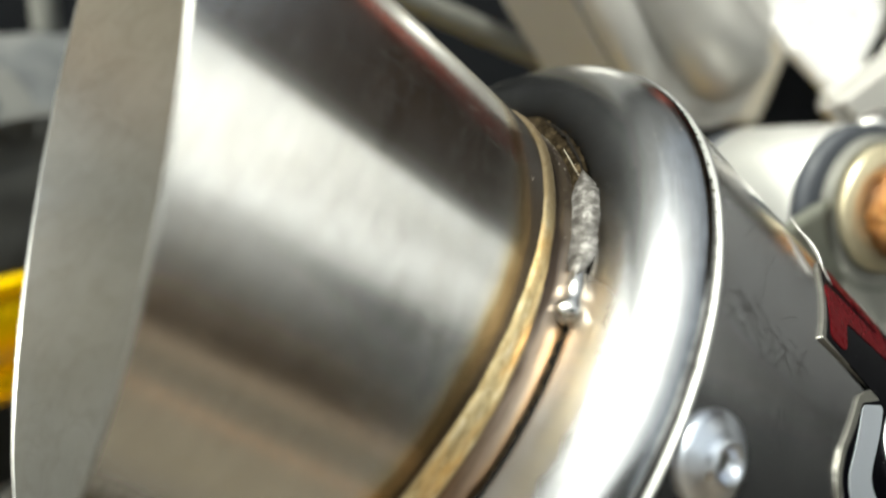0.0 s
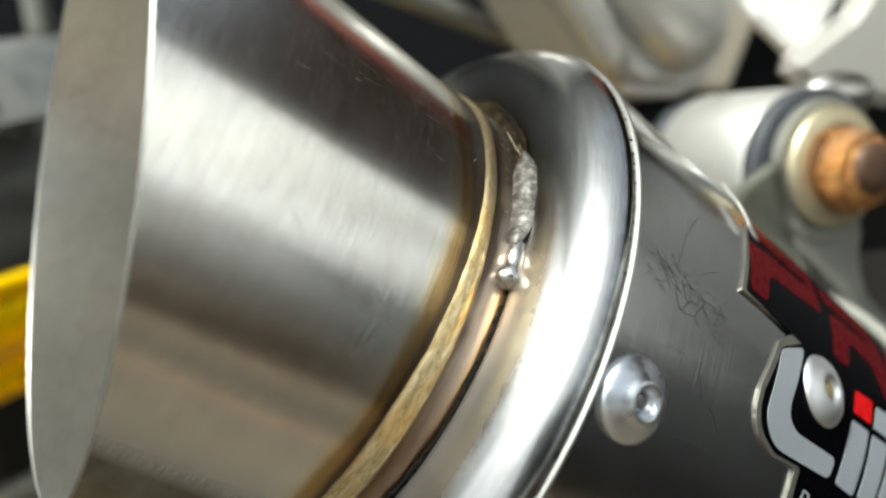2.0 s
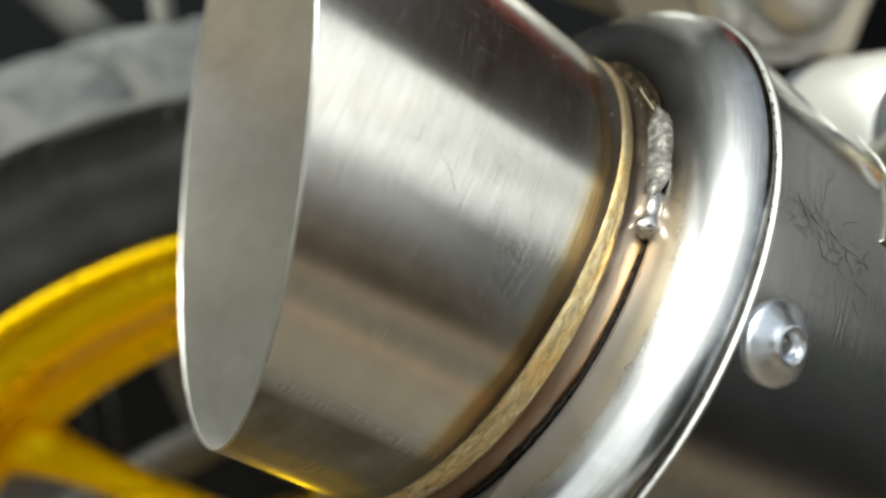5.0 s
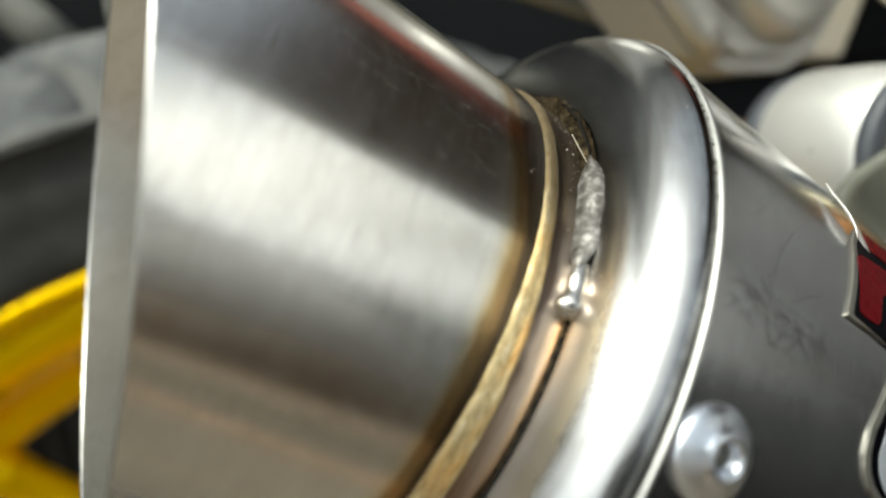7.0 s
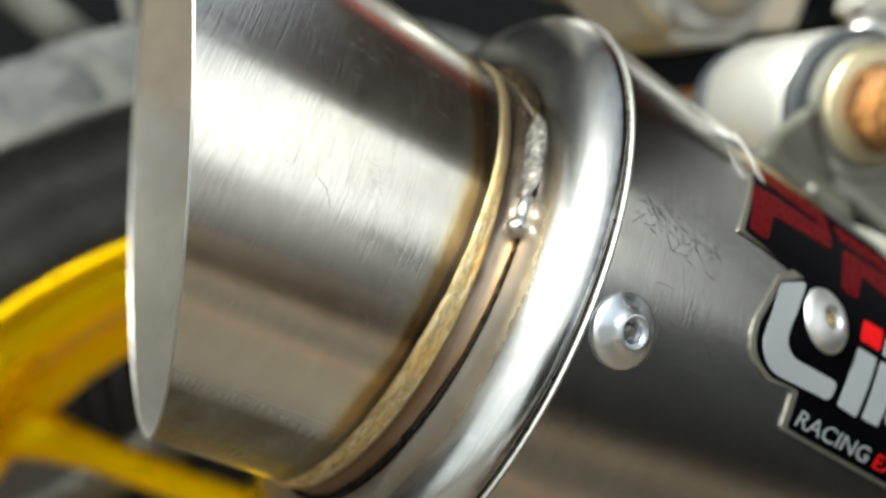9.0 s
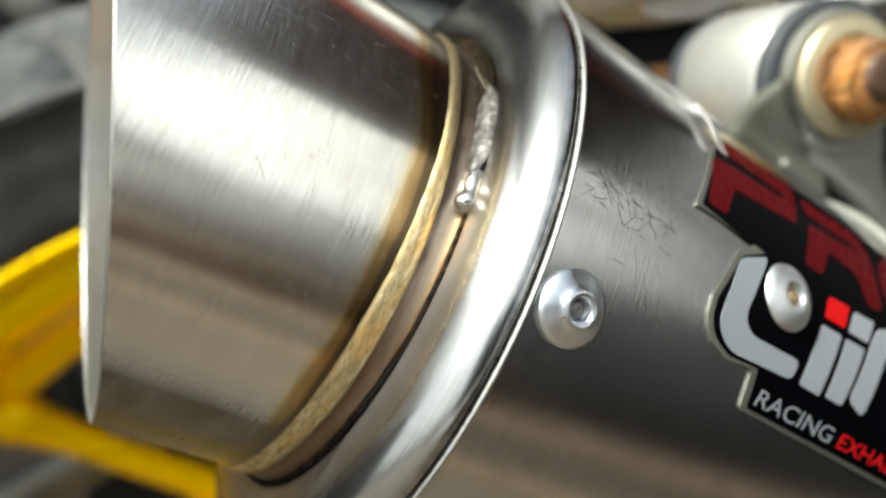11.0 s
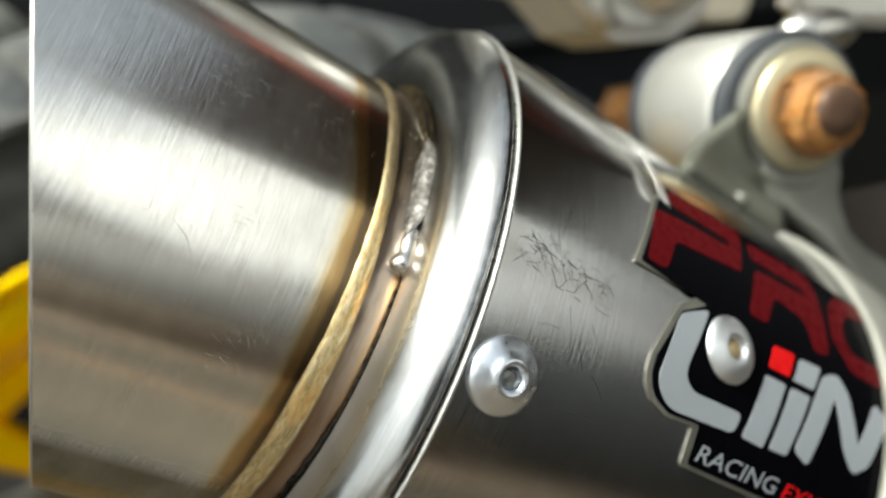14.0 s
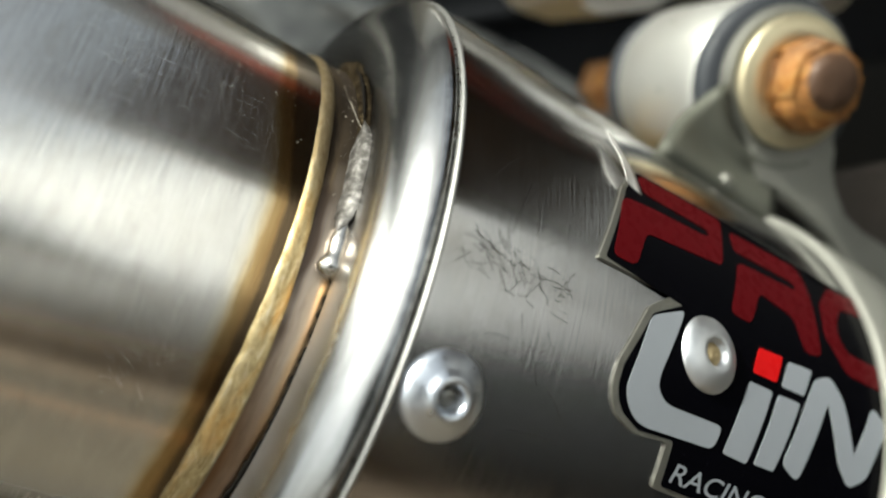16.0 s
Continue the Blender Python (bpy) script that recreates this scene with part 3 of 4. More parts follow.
CAP = [(0.0084, 0.0464), (0.0072, 0.0469), (0.0064, 0.0474), (0.0060, 0.0481), (0.0059, 0.0490), (0.0059, 0.0504), (0.0059, 0.0521), (0.00592, 0.0540), (0.00605, 0.0558), (0.0064, 0.0576), (0.0070, 0.0593), (0.0078, 0.0608), (0.0087, 0.0620), (0.0096, 0.0629), (0.0105, 0.0636), (0.0113, 0.0640), (0.0117, 0.0638), (0.0119, 0.0630)]
part("end_cap", lathe(CAP, 200), M_CAP, silencer, "polished domed steel end cap")
part("crimp_ring", lathe([(0.01215, 0.0628), (0.0122, 0.0641), (0.0124, 0.0645), (0.0127, 0.0646), (0.01295, 0.0643), (0.0131, 0.0636)], 200), M_EDGE, silencer, "thin bright rolled edge")


def body_r(z):
    return 0.0645 - 0.04025 * z


part("body", lathe([(0.0125, body_r(0.0125))] + [(z, body_r(z)) for z in (0.04, 0.08, 0.12, 0.17, 0.22, 0.27)] + [(0.275, 0.050), (0.285, 0.026), (0.34, 0.025)], 200), M_BODY, silencer, "brushed steel sleeve")


def on_body(z, v, h=0.0):
    """Point on the sleeve at z metres along and v degrees round, h proud of it."""
    r = body_r(z) + h
    return Vector((r * math.cos(radians(-v)), r * math.sin(radians(-v)), z))


def seat_on_body(z, v):
    """Pose whose z axis stands off the sleeve."""
    n = Vector((math.cos(radians(-v)), math.sin(radians(-v)), 0.04)).normalized()
    y = Vector((0, 0, 1)).cross(n).normalized()
    x = y.cross(n)
    p = on_body(z, v)
    return Matrix(((x.x, y.x, n.x, p.x), (x.y, y.y, n.y, p.y), (x.z, y.z, n.z, p.z), (0, 0, 0, 1)))


def rivet(z, v, pin, profile, label, metal, wide=1.0):
    head = part("rivet", lathe(profile, 48), metal, silencer, label)
    head.matrix_local = seat_on_body(z, v)
    bm = lathe([(0.0006, 0.0014), (0.0013, 0.00135), (0.0017, 0.0010), (0.00185, 0.0004), (0.0017, 0.00001)], 20)
    part("mandrel", bm, pin, head, "broken-off pin in the rivet").scale = (wide, wide, 1.0)
    return head


STEPPED = [(0.0, 0.0001), (-0.0005, 0.0058), (0.0002, 0.0059), (0.0006, 0.0058), (0.0012, 0.0050), (0.0018, 0.0040), (0.0022, 0.0033), (0.0026, 0.0030), (0.0029, 0.0026), (0.0028, 0.0021), (0.0021, 0.0017), (0.0011, 0.0016), (0.0010, 0.0001)]
SMOOTH = [(0.0, 0.0001), (-0.0004, 0.0059), (0.0003, 0.0060), (0.0008, 0.0058), (0.0014, 0.0051), (0.0019, 0.0041), (0.0022, 0.0032), (0.0023, 0.0026), (0.0021, 0.0022), (0.0013, 0.0020), (0.0012, 0.0001)]
rivet(0.0194, 24.4, M_PIN, STEPPED, "stepped aluminium blind rivet", M_RIVET)
rivet(0.0615, 42.6, M_BRASS, SMOOTH, "smooth domed aluminium blind rivet", M_RIVET_DULL, 1.3)


def patch(outline, low, high, material, name, parent, label="", cuts=0.0022):
    """A thin piece on the sleeve: its outline in (mm along, degrees round), from low to high above the sleeve."""
    bm = bmesh.new()
    bm.faces.new([bm.verts.new((x * 0.001, y * 0.00108, 0)) for x, y in outline])
    y0, y1 = min(y for _, y in outline) * 0.00108, max(y for _, y in outline) * 0.00108
    k = 1
    while y0 + k * cuts < y1:
        bmesh.ops.bisect_plane(bm, geom=bm.verts[:] + bm.edges[:] + bm.faces[:], plane_co=(0, y0 + k * cuts, 0), plane_no=(0, 1, 0))
        k += 1
    bmesh.ops.triangulate(bm, faces=bm.faces)
    ex = bmesh.ops.extrude_face_region(bm, geom=bm.faces[:])
    bmesh.ops.translate(bm, vec=(0, 0, 1), verts=[v for v in ex["geom"] if isinstance(v, bmesh.types.BMVert)])
    bmesh.ops.recalc_face_normals(bm, faces=bm.faces)
    for v in bm.verts:
        v.co = on_body(v.co.x, v.co.y / 0.00108, high if v.co.z > 0.5 else low)
    bmesh.ops.recalc_face_normals(bm, faces=bm.faces)
    for e in bm.edges:
        e.smooth = e.calc_face_angle(0) < 0.5
    return part(name, bm, material, parent, label, True)


def stroke(points, width):
    """Outline of a polyline drawn with a flat pen."""
    left, right = [], []
    for i, p in enumerate(points):
        a, b = Vector(points[max(i - 1, 0)]), Vector(points[min(i + 1, len(points) - 1)])
        d = (b - a).normalized()
        n = Vector((-d.y, d.x)) * width / 2
        left.append(tuple(Vector(p) + n))
        right.append(tuple(Vector(p) - n))
    return left + right[::-1]


def rounded(outline, r=1.1):
    """The outline with its corners eased."""
    out, n = [], len(outline)
    for i in range(n):
        p, a, b = Vector(outline[i]), Vector(outline[i - 1]), Vector(outline[(i + 1) % n])
        ra, rb = min(r, (a - p).length * 0.45), min(r, (b - p).length * 0.45)
        pa, pb = p + (a - p).normalized() * ra, p + (b - p).normalized() * rb
        for k in range(5):
            t = k / 4
            out.append(tuple(pa * (1 - t) ** 2 + p * 2 * t * (1 - t) + pb * t * t))
    return out


BADGE = [(43.3, 63.2), (37.9, 48.4), (53.2, 48.6), (48.5, 45.2), (44.4, 36.4), (44.1, 33.5), (44.8, 31.4), (46.3, 29.7), (50.4, 28.3), (56.6, 28.9), (56.6, 22.7), (113, 21.9), (113, 72.0), (98, 71.2), (70, 70.6), (47.2, 68.6)]
INNER = [(44.0, 62.8), (39.2, 49.0), (55.4, 47.8), (49.4, 44.6), (45.4, 36.2), (45.2, 33.5), (45.8, 31.8), (47.2, 30.3), (50.7, 29.0), (57.8, 29.4), (57.9, 23.3), (112, 22.6), (112, 71.6), (98, 70.8), (70, 70.2), (47.6, 68.2)]
badge = patch(rounded(BADGE, 0.7), -0.0008, 0.00045, M_BADGE_EDGE, "badge", silencer, "thin metal badge plate with bare edge")
patch(rounded(INNER, 0.7), 0.0003, 0.00056, M_BLACK, "badge_face", badge, "glossy black printed face")
HOOK = [(49.0, 44.1), (55.8, 47.2), (52.3, 37.0), (52.4, 35.0), (54.5, 33.5), (66.6, 33.8), (65.6, 30.3), (51.4, 29.6), (49.2, 30.2), (47.4, 31.8), (46.6, 33.6), (46.9, 35.4)]
SHAPES = [(HOOK, M_GREY), ([(70.9, 41.7), (76.5, 41.8), (73.1, 30.2), (67.7, 30.4)], M_GREY), ([(77.9, 41.8), (83.3, 42.0), (79.3, 30.7), (74.7, 30.6)], M_GREY),
          ([(72.8, 47.5), (78.7, 47.9), (77.3, 43.4), (71.6, 43.2)], M_RED2), ([(80.2, 47.7), (86.3, 48.2), (84.2, 43.4), (78.5, 43.2)], M_GREY),
          (stroke([(83.0, 31.4), (87.3, 42.5), (88.8, 45.6), (91.0, 46.6), (92.8, 45.0), (96.3, 36.8), (98.0, 35.0), (100.0, 36.4), (105.3, 46.4)], 4.6), M_GREY),
          ([(42.9, 60.6), (49.0, 61.6), (62.8, 62.7), (63.4, 64.3), (48.0, 63.8), (47.4, 67.6), (67.8, 69.2), (65.1, 58.3), (47.4, 56.2), (45.2, 49.9), (40.5, 49.8)], M_RED),
          ([(69.6, 61.1), (85.4, 62.6), (85.8, 64.0), (69.4, 63.2), (69.6, 67.6), (88.2, 69.0), (89.6, 65.2), (89.3, 51.6), (85.0, 50.7), (82.9, 56.1), (74.0, 57.2), (71.0, 50.6), (66.2, 50.7)], M_RED),
          (stroke([(110.0, 69.2), (98.3, 66.6), (94.4, 62.0), (93.4, 57.0), (97.1, 53.0), (107.0, 53.4)], 4.4), M_RED)]
for outline, mat in SHAPES:
    patch(rounded(outline, 1.4 if len(outline) > 4 else 0.6), 0.0005, 0.00066, mat, "emblem_stroke", badge, "printed emblem stroke")
# peeling corner of the clear film
film = []
for i in range(15):
    t = i / 14
    a, b, c = (1 - t) ** 2, 2 * t * (1 - t), t * t
    left = (43.7 * a + 42.0 * b + 42.0 * c, 63.6 * a + 67.0 * b + 74.0 * c)
    right = (47.4 * a + 46.4 * b + 42.3 * c, 63.2 * a + 67.5 * b + 74.0 * c)
    film.append([on_body((left[0] * (1 - u) + right[0] * u) * 0.001, left[1] * (1 - u) + right[1] * u, 0.0007 + 0.0008 * t + 0.0009 * (1 - u) ** 3 * math.sin(math.pi * min(1, t + 0.2))) for u in (0, 0.1, 0.25, 0.45, 0.7, 1.0)])
bm = grid(film)
film_part = part("peeled_film", bm, M_FILM, badge, "curled pale corner of the film")
film_part.modifiers.new("solid", "SOLIDIFY").thickness = 0.00015


def lettering(text, z0, v0, height, length, mat, name):
    """Words bent round the sleeve."""
    cu = bpy.data.curves.new(name, "FONT")
    cu.body, cu.size, cu.offset = text, 1.0, 0.005
    ob = bpy.data.objects.new(name, cu)
    scene.collection.objects.link(ob)
    me = ob.to_mesh()
    bm = bmesh.new()
    bm.from_mesh(me)
    ob.to_mesh_clear()
    bpy.data.objects.remove(ob)
    w = max(v.co.x for v in bm.verts)
    h = max(v.co.y for v in bm.verts)
    for v in bm.verts:
        v.co = on_body((z0 + length * v.co.x / w + 0.8 * v.co.y / h) * 0.001, v0 + height * v.co.y / h, 0.00062)
    bmesh.ops.recalc_face_normals(bm, faces=bm.faces)
    ob = part(name, bm, mat, badge, "word " + text + " in printed capitals", False)
    return ob


lettering("RACING", 58.6, 24.2, 2.7, 20.2, M_GREY, "lettering_white")
lettering("EXHAUST", 80.4, 24.2, 2.6, 23.0, M_RED2, "lettering_red")

# dark scribbled scratches on the sleeve, and a few loose ones
rnd = random.Random(11)
bm_all = bmesh.new()
for i in range(85):
    x, v = 16.0 + 18.0 * rnd.random(), 41.5 + rnd.gauss(0, 1.5)
    v -= (x - 16) * 0.06 - 0.6
    turn = rnd.choice((0.05, -0.15, -0.35, 0.1, 0.9, -0.9)) + rnd.gauss(0, 0.15)
    ln, w = rnd.uniform(0.6, 3.6), rnd.uniform(0.022, 0.062)
    pts = [(x + ln * (t / 6 - 0.5) * math.cos(turn), v + ln * (t / 6 - 0.5) * math.sin(turn) + 0.08 * math.sin(t * 0.8 + i)) for t in range(7)]
    out = stroke(pts, w)
    vs = [bm_all.verts.new(on_body(a * 0.001, b, 0.00004)) for a, b in out]
    n = len(pts)
    for k in range(n - 1):
        bm_all.faces.new((vs[k], vs[k + 1], vs[2 * n - 2 - k], vs[2 * n - 1 - k]))
for x, v, turn, ln in ((28, 34, -1.2, 6), (31, 31.5, -1.0, 5), (24, 33, 0.2, 4), (34, 23.6, 0.1, 9), (21, 55, 0.9, 7), (24, 50, 1.3, 9), (26, 53, 1.0, 6), (30, 47, 0.6, 5), (36, 28, -0.6, 4)):
    pts = [(x + ln * (t / 6 - 0.5) * math.cos(turn), v + ln * (t / 6 - 0.5) * math.sin(turn) + 0.2 * math.sin(t * 0.7)) for t in range(7)]
    out = stroke(pts, 0.04)
    vs = [bm_all.verts.new(on_body(a * 0.001, b, 0.00004)) for a, b in out]
    n = len(pts)
    for k in range(n - 1):
        bm_all.faces.new((vs[k], vs[k + 1], vs[2 * n - 2 - k], vs[2 * n - 1 - k]))
tagged(part("scratch_patch", bm_all, M_SCRATCH, silencer, "dark scribbled scratches"), kind="stuff")

# pale scuffs and dark nicks on the tip
def strokes_on_tip(marks):
    bm = bmesh.new()
    for z, v, turn, ln, w in marks:
        pts = [(z + ln * (t / 4 - 0.5) * math.cos(turn), v + 1.2 * ln * (t / 4 - 0.5) * math.sin(turn) + 0.05 * math.sin(t + z)) for t in range(5)]
        vs = []
        for a, b in stroke(pts, w):
            r = R_WELD - FLARE * a * 0.001 + 0.00003
            vs.append(bm.verts.new((r * math.cos(radians(-b)), r * math.sin(radians(-b)), a * 0.001)))
        for k in range(4):
            bm.faces.new((vs[k], vs[k + 1], vs[8 - k], vs[9 - k]))
    return bm


rnd = random.Random(5)
marks = []
for i in range(48):
    t = rnd.random()
    marks.append((-10.5 - 5.5 * t + rnd.gauss(0, 1.6), 22 - 14 * t + rnd.gauss(0, 2.4), -0.75 + rnd.gauss(0, 0.3), rnd.uniform(0.5, 2.4), rnd.uniform(0.012, 0.028)))
for i in range(60):
    marks.append((rnd.uniform(-34, -8), 59 + rnd.gauss(0, 4.5), rnd.gauss(0.05, 0.10), rnd.uniform(0.6, 3.5), rnd.uniform(0.006, 0.014)))
tagged(part("fine_scuffing", strokes_on_tip(marks), M_SCUFF, silencer, "pale fine scuffs"), kind="stuff")
marks = [(-19.5 + rnd.gauss(0, 2.2), 33 + rnd.gauss(0, 3.0), rnd.gauss(0, 0.12), rnd.uniform(0.6, 2.4), rnd.uniform(0.014, 0.035)) for i in range(26)]
marks += [(-27.5, 26.5, -0.5, 2.6, 0.06), (-25.6, 24.6, -0.9, 3.0, 0.05), (-33, 27, 0.1, 1.6, 0.05), (-12, 16, -0.8, 1.5, 0.07), (-8.5, 13.0, 0.8, 0.9, 0.08)]
marks += [(rnd.uniform(-40, -5), rnd.uniform(0, 60), rnd.gauss(0, 0.6), rnd.uniform(0.3, 1.2), rnd.uniform(0.02, 0.05)) for i in range(24)]
marks += [(rnd.uniform(-42, -5), rnd.uniform(-4, 62), math.pi / 2 + rnd.gauss(0.12, 0.10), rnd.uniform(1.5, 7.0), rnd.uniform(0.006, 0.016)) for i in range(420)]
tagged(part("fine_nicking", strokes_on_tip(marks), M_NICK, silencer, "small dark nicks"), kind="stuff")

# weld drips and smear on the cap's joint
drop_v = np.linspace(34.6, 47.0, 60)
drop_r = np.interp(drop_v, (34.6, 35.2, 36.0, 36.8, 37.8, 38.8, 39.6, 40.6, 41.6, 42.6, 43.8, 45.4, 47.0), (0.0002, 0.0014, 0.0020, 0.0022, 0.0020, 0.0016, 0.0015, 0.0016, 0.0016, 0.0014, 0.0012, 0.0009, 0.0003))
drop_r = np.convolve(np.pad(drop_r, 1, mode="edge"), (0.25, 0.5, 0.25), "valid")
drop_path = [(0.0476 * math.cos(radians(-v)), 0.0476 * math.sin(radians(-v)), 0.0056) for v in drop_v]
bm = tube(drop_path, [float(r) for r in drop_r], 24)
for q in bm.verts:
    q.co += q.co.normalized() * 0.0003 * noise.noise(q.co * 260) + Vector((0, 0, 0.0004 * noise.noise(q.co * 240 + Vector((5, 0, 0)))))
part("weld_drop", bm, M_BEAD, silencer, "bright solidified weld drops run together")
rows = []
for i in range(70):
    t = i / 69
    v = 43.0 + 24 * t
    row = []
    for j in range(13):
        u = j / 12
        wide = (1.45 + 0.4 * t + 0.3 * noise.noise((t * 7, 4, 1))) * min(1.0, 0.4 + 5 * t, 0.12 + 3.5 * (1 - t))
        bow = math.sin(math.pi * u) * (0.55 + 0.45 * noise.noise((t * 12, u * 2, 2)) + 0.3 * noise.noise((t * 30, u * 5, 5)))
        c = (u - 0.5) * wide * (1 + 0.2 * noise.noise((t * 26, u * 2, 9)))
        k = 0.5 + c / 1.5
        out = 0.0004 * bow - 0.0006 * (1 - math.sin(math.pi * u))
        r = 0.0467 + (0.0033 + 0.0010 * t) * k + 0.7 * out
        z = 0.0037 + 0.0006 * t + 0.0016 * k - 0.7 * out
        row.append((r * math.cos(radians(-v)), r * math.sin(radians(-v)), z))
    rows.append(row)
part("weld_smear", grid(rows), M_SMEAR, silencer, "rough grey repair weld")
# caked grime in the joint above the smear, grit and a stuck fibre
rows = []
for i in range(110):
    t = i / 109
    v = 58 + 48 * t
    row = []
    for j in range(15):
        u = j / 14
        edge = math.sin(math.pi * u) ** 0.6 * min(1, 5 * t, 4 * (1 - t))
        bump = edge * (0.45 + 0.6 * noise.noise((t * 26, u * 3, 6)) + 0.5 * noise.noise((t * 70, u * 8, 3)) + 0.25 * noise.noise((t * 160, u * 20, 8)))
        r = 0.0465 + (0.0031 + 0.0006 * noise.noise((t * 18, 2, 2))) * u + 0.0005 * bump
        z = 0.0050 + 0.0011 * u - 0.0006 * bump + 0.0003 * (1 - edge)
        row.append((r * math.cos(radians(-v)), r * math.sin(radians(-v)), z))
    rows.append(row)
part("caked_grime", grid(rows), M_GRIME, silencer, "dark brown caked grime in the joint")
crack = [((0.0489 + 0.0005 * noise.noise((k * 0.35, 1, 5))) * math.cos(radians(-v)), (0.0489 + 0.0005 * noise.noise((k * 0.35, 1, 5))) * math.sin(radians(-v)), 0.0050) for k, v in enumerate(np.linspace(66, 90, 30))]
part("crack", tube(crack, [0.00005 + 0.00028 * math.sin(math.pi * (k + 0.5) / len(crack)) for k in range(len(crack))], 8), M_SOOT, silencer, "black crack in the caked joint")
rnd = random.Random(8)
bm_all = bmesh.new()
for i in range(170):
    if i < 75:
        v, z = rnd.gauss(70, 8), -0.003 - abs(rnd.gauss(0.0, 0.014))
        r = R_WELD - FLARE * z
    else:
        v, z = rnd.uniform(30, 98) if i < 130 else rnd.gauss(74, 8), rnd.uniform(0.0026, 0.0064)
        r = 0.0466 if z < 0.0052 else 0.0479
    k = rnd.uniform(0.00003, 0.00008) * (1.6 if rnd.random() < 0.1 else 1)
    m = Matrix.Translation((r * math.cos(radians(-v)), r * math.sin(radians(-v)), z)) @ Matrix.Rotation(rnd.uniform(0, 6), 4, "X") @ Matrix.Diagonal((k, k * rnd.uniform(0.6, 1.6), k, 1))
    bmesh.ops.create_icosphere(bm_all, subdivisions=1, radius=1.0, matrix=m)
tagged(part("grit", bm_all, M_GRIT, silencer, "pale grains of sand and dust"), kind="stuff")
# dirt caught along the cap's rim, dust on its dome
for name, material, count, label in (("rim_dirt", M_GRIME, 130, "dark grains caught along the rim"), ("dome_dust", M_GRIT, 70, "pale dust specks on the dome")):
    bm_all = bmesh.new()
    for i in range(count):
        if name == "rim_dirt":
            v, z, k = rnd.uniform(-10, 100), 0.0116 + rnd.uniform(0, 0.0004), rnd.uniform(0.00005, 0.00015)
            r = 0.0640
        else:
            v, r, k = rnd.gauss(66, 16), rnd.uniform(0.051, 0.0635), rnd.uniform(0.00003, 0.00006)
            z = float(np.interp(r, [q[1] for q in CAP[4:14]], [q[0] for q in CAP[4:14]]))
        m = Matrix.Translation((r * math.cos(radians(-v)), r * math.sin(radians(-v)), z)) @ Matrix.Rotation(rnd.uniform(0, 6), 4, "X") @ Matrix.Diagonal((k, k * rnd.uniform(0.6, 2.0), k, 1))
        bmesh.ops.create_icosphere(bm_all, subdivisions=1, radius=1.0, matrix=m)
    tagged(part(name, bm_all, material, silencer, label), kind="stuff")
fibre = [(0.0482 * math.cos(radians(-v)), 0.0482 * math.sin(radians(-v)), z) for v, z in ((72.5, 0.0030), (70, 0.0036), (67, 0.0046), (65.5, 0.0054))]
part("fibre", tube(fibre, 0.000045, 8), M_GRIT, silencer, "pale stuck fibre")

# ---- rear wheel ----
WHEEL = Matrix(((0.91906, 0, 0.39412, -0.10145), (0.39412, 0, -0.91906, 0.32072), (0, 1, 0, 0.29340), (0, 0, 0, 1)))
# local z points out of the wheel towards the silencer side, 0 at the rim's outer lip
wheel = thing("rear_wheel", WHEEL, "motorcycle rear wheel with gold-yellow spoked rim and muddy tyre", "wheel")
rim_prof = [(0.000, 0.2215), (0.0015, 0.2225), (0.0020, 0.2190), (0.0015, 0.2160), (-0.004, 0.2144), (-0.0068, 0.2128), (-0.0050, 0.2106), (-0.0042, 0.2060), (-0.0058, 0.2005), (-0.010, 0.1968), (-0.022, 0.1900), (-0.034, 0.1858), (-0.038, 0.1812), (-0.038, 0.1775), (-0.040, 0.1732), (-0.045, 0.1704), (-0.052, 0.1698),
            (-0.059, 0.1704), (-0.064, 0.1740), (-0.070, 0.1840), (-0.094, 0.1950), (-0.1055, 0.2225), (-0.102, 0.2225), (-0.090, 0.2030), (-0.052, 0.1930), (-0.014, 0.2070)]
rim = part("rim", lathe(rim_prof, 200, closed=True), M_YELLOW, wheel, "gold-yellow painted alloy rim")
tyre_prof = [(-0.004, 0.2140), (0.001, 0.2230), (0.0035, 0.2300), (0.0030, 0.2330), (0.0058, 0.2450), (0.0062, 0.2570), (0.0052, 0.2680), (0.0085, 0.2712), (0.0090, 0.2728)]
tread = [(0.0090, 0.2728), (0.0040, 0.2762), (-0.006, 0.2870), (-0.018, 0.2960), (-0.034, 0.3020), (-0.052, 0.3040)]
mir = lambda pr: [(-0.104 - z, r) for z, r in reversed(pr)]
tyre = part("tyre", lathe(tyre_prof + tread + mir(tread)[1:] + mir(tyre_prof)[1:], 240), [M_TYRE], wheel, "dusty black rubber tyre")
# tread blocks, caked with mud
NB = 38
for i in range(NB):
    for side in (0, 1):
        rows = []
        a0 = 2 * math.pi * (i + 0.5 * side) / NB
        for k in range(7):
            t = k / 6
            z = (0.0090 - 0.0525 * t) if not side else (-0.1130 + 0.0525 * t)
            r = np.interp(-abs(z + 0.052) + 0.052, [-0.01, 0.0, 0.008, 0.02, 0.034, 0.052], [0.2722, 0.2775, 0.2880, 0.2965, 0.3022, 0.3040])
            r = float(r) + (0.0035 if 0 < k < 6 else -0.002)
            skew = 0.16 * t * t
            rows.append([(r * math.cos(a0 + skew + w), r * math.sin(a0 + skew + w), z) for w in (-0.070, -0.064, -0.02, 0.02, 0.064, 0.070)])
            q = rows[-1]
            for e in (0, 5):
                x, y, zz_ = q[e]
                q[e] = (x * (1 - 0.018), y * (1 - 0.018), zz_)
        part("tread_block", grid(rows), M_MUD, wheel)
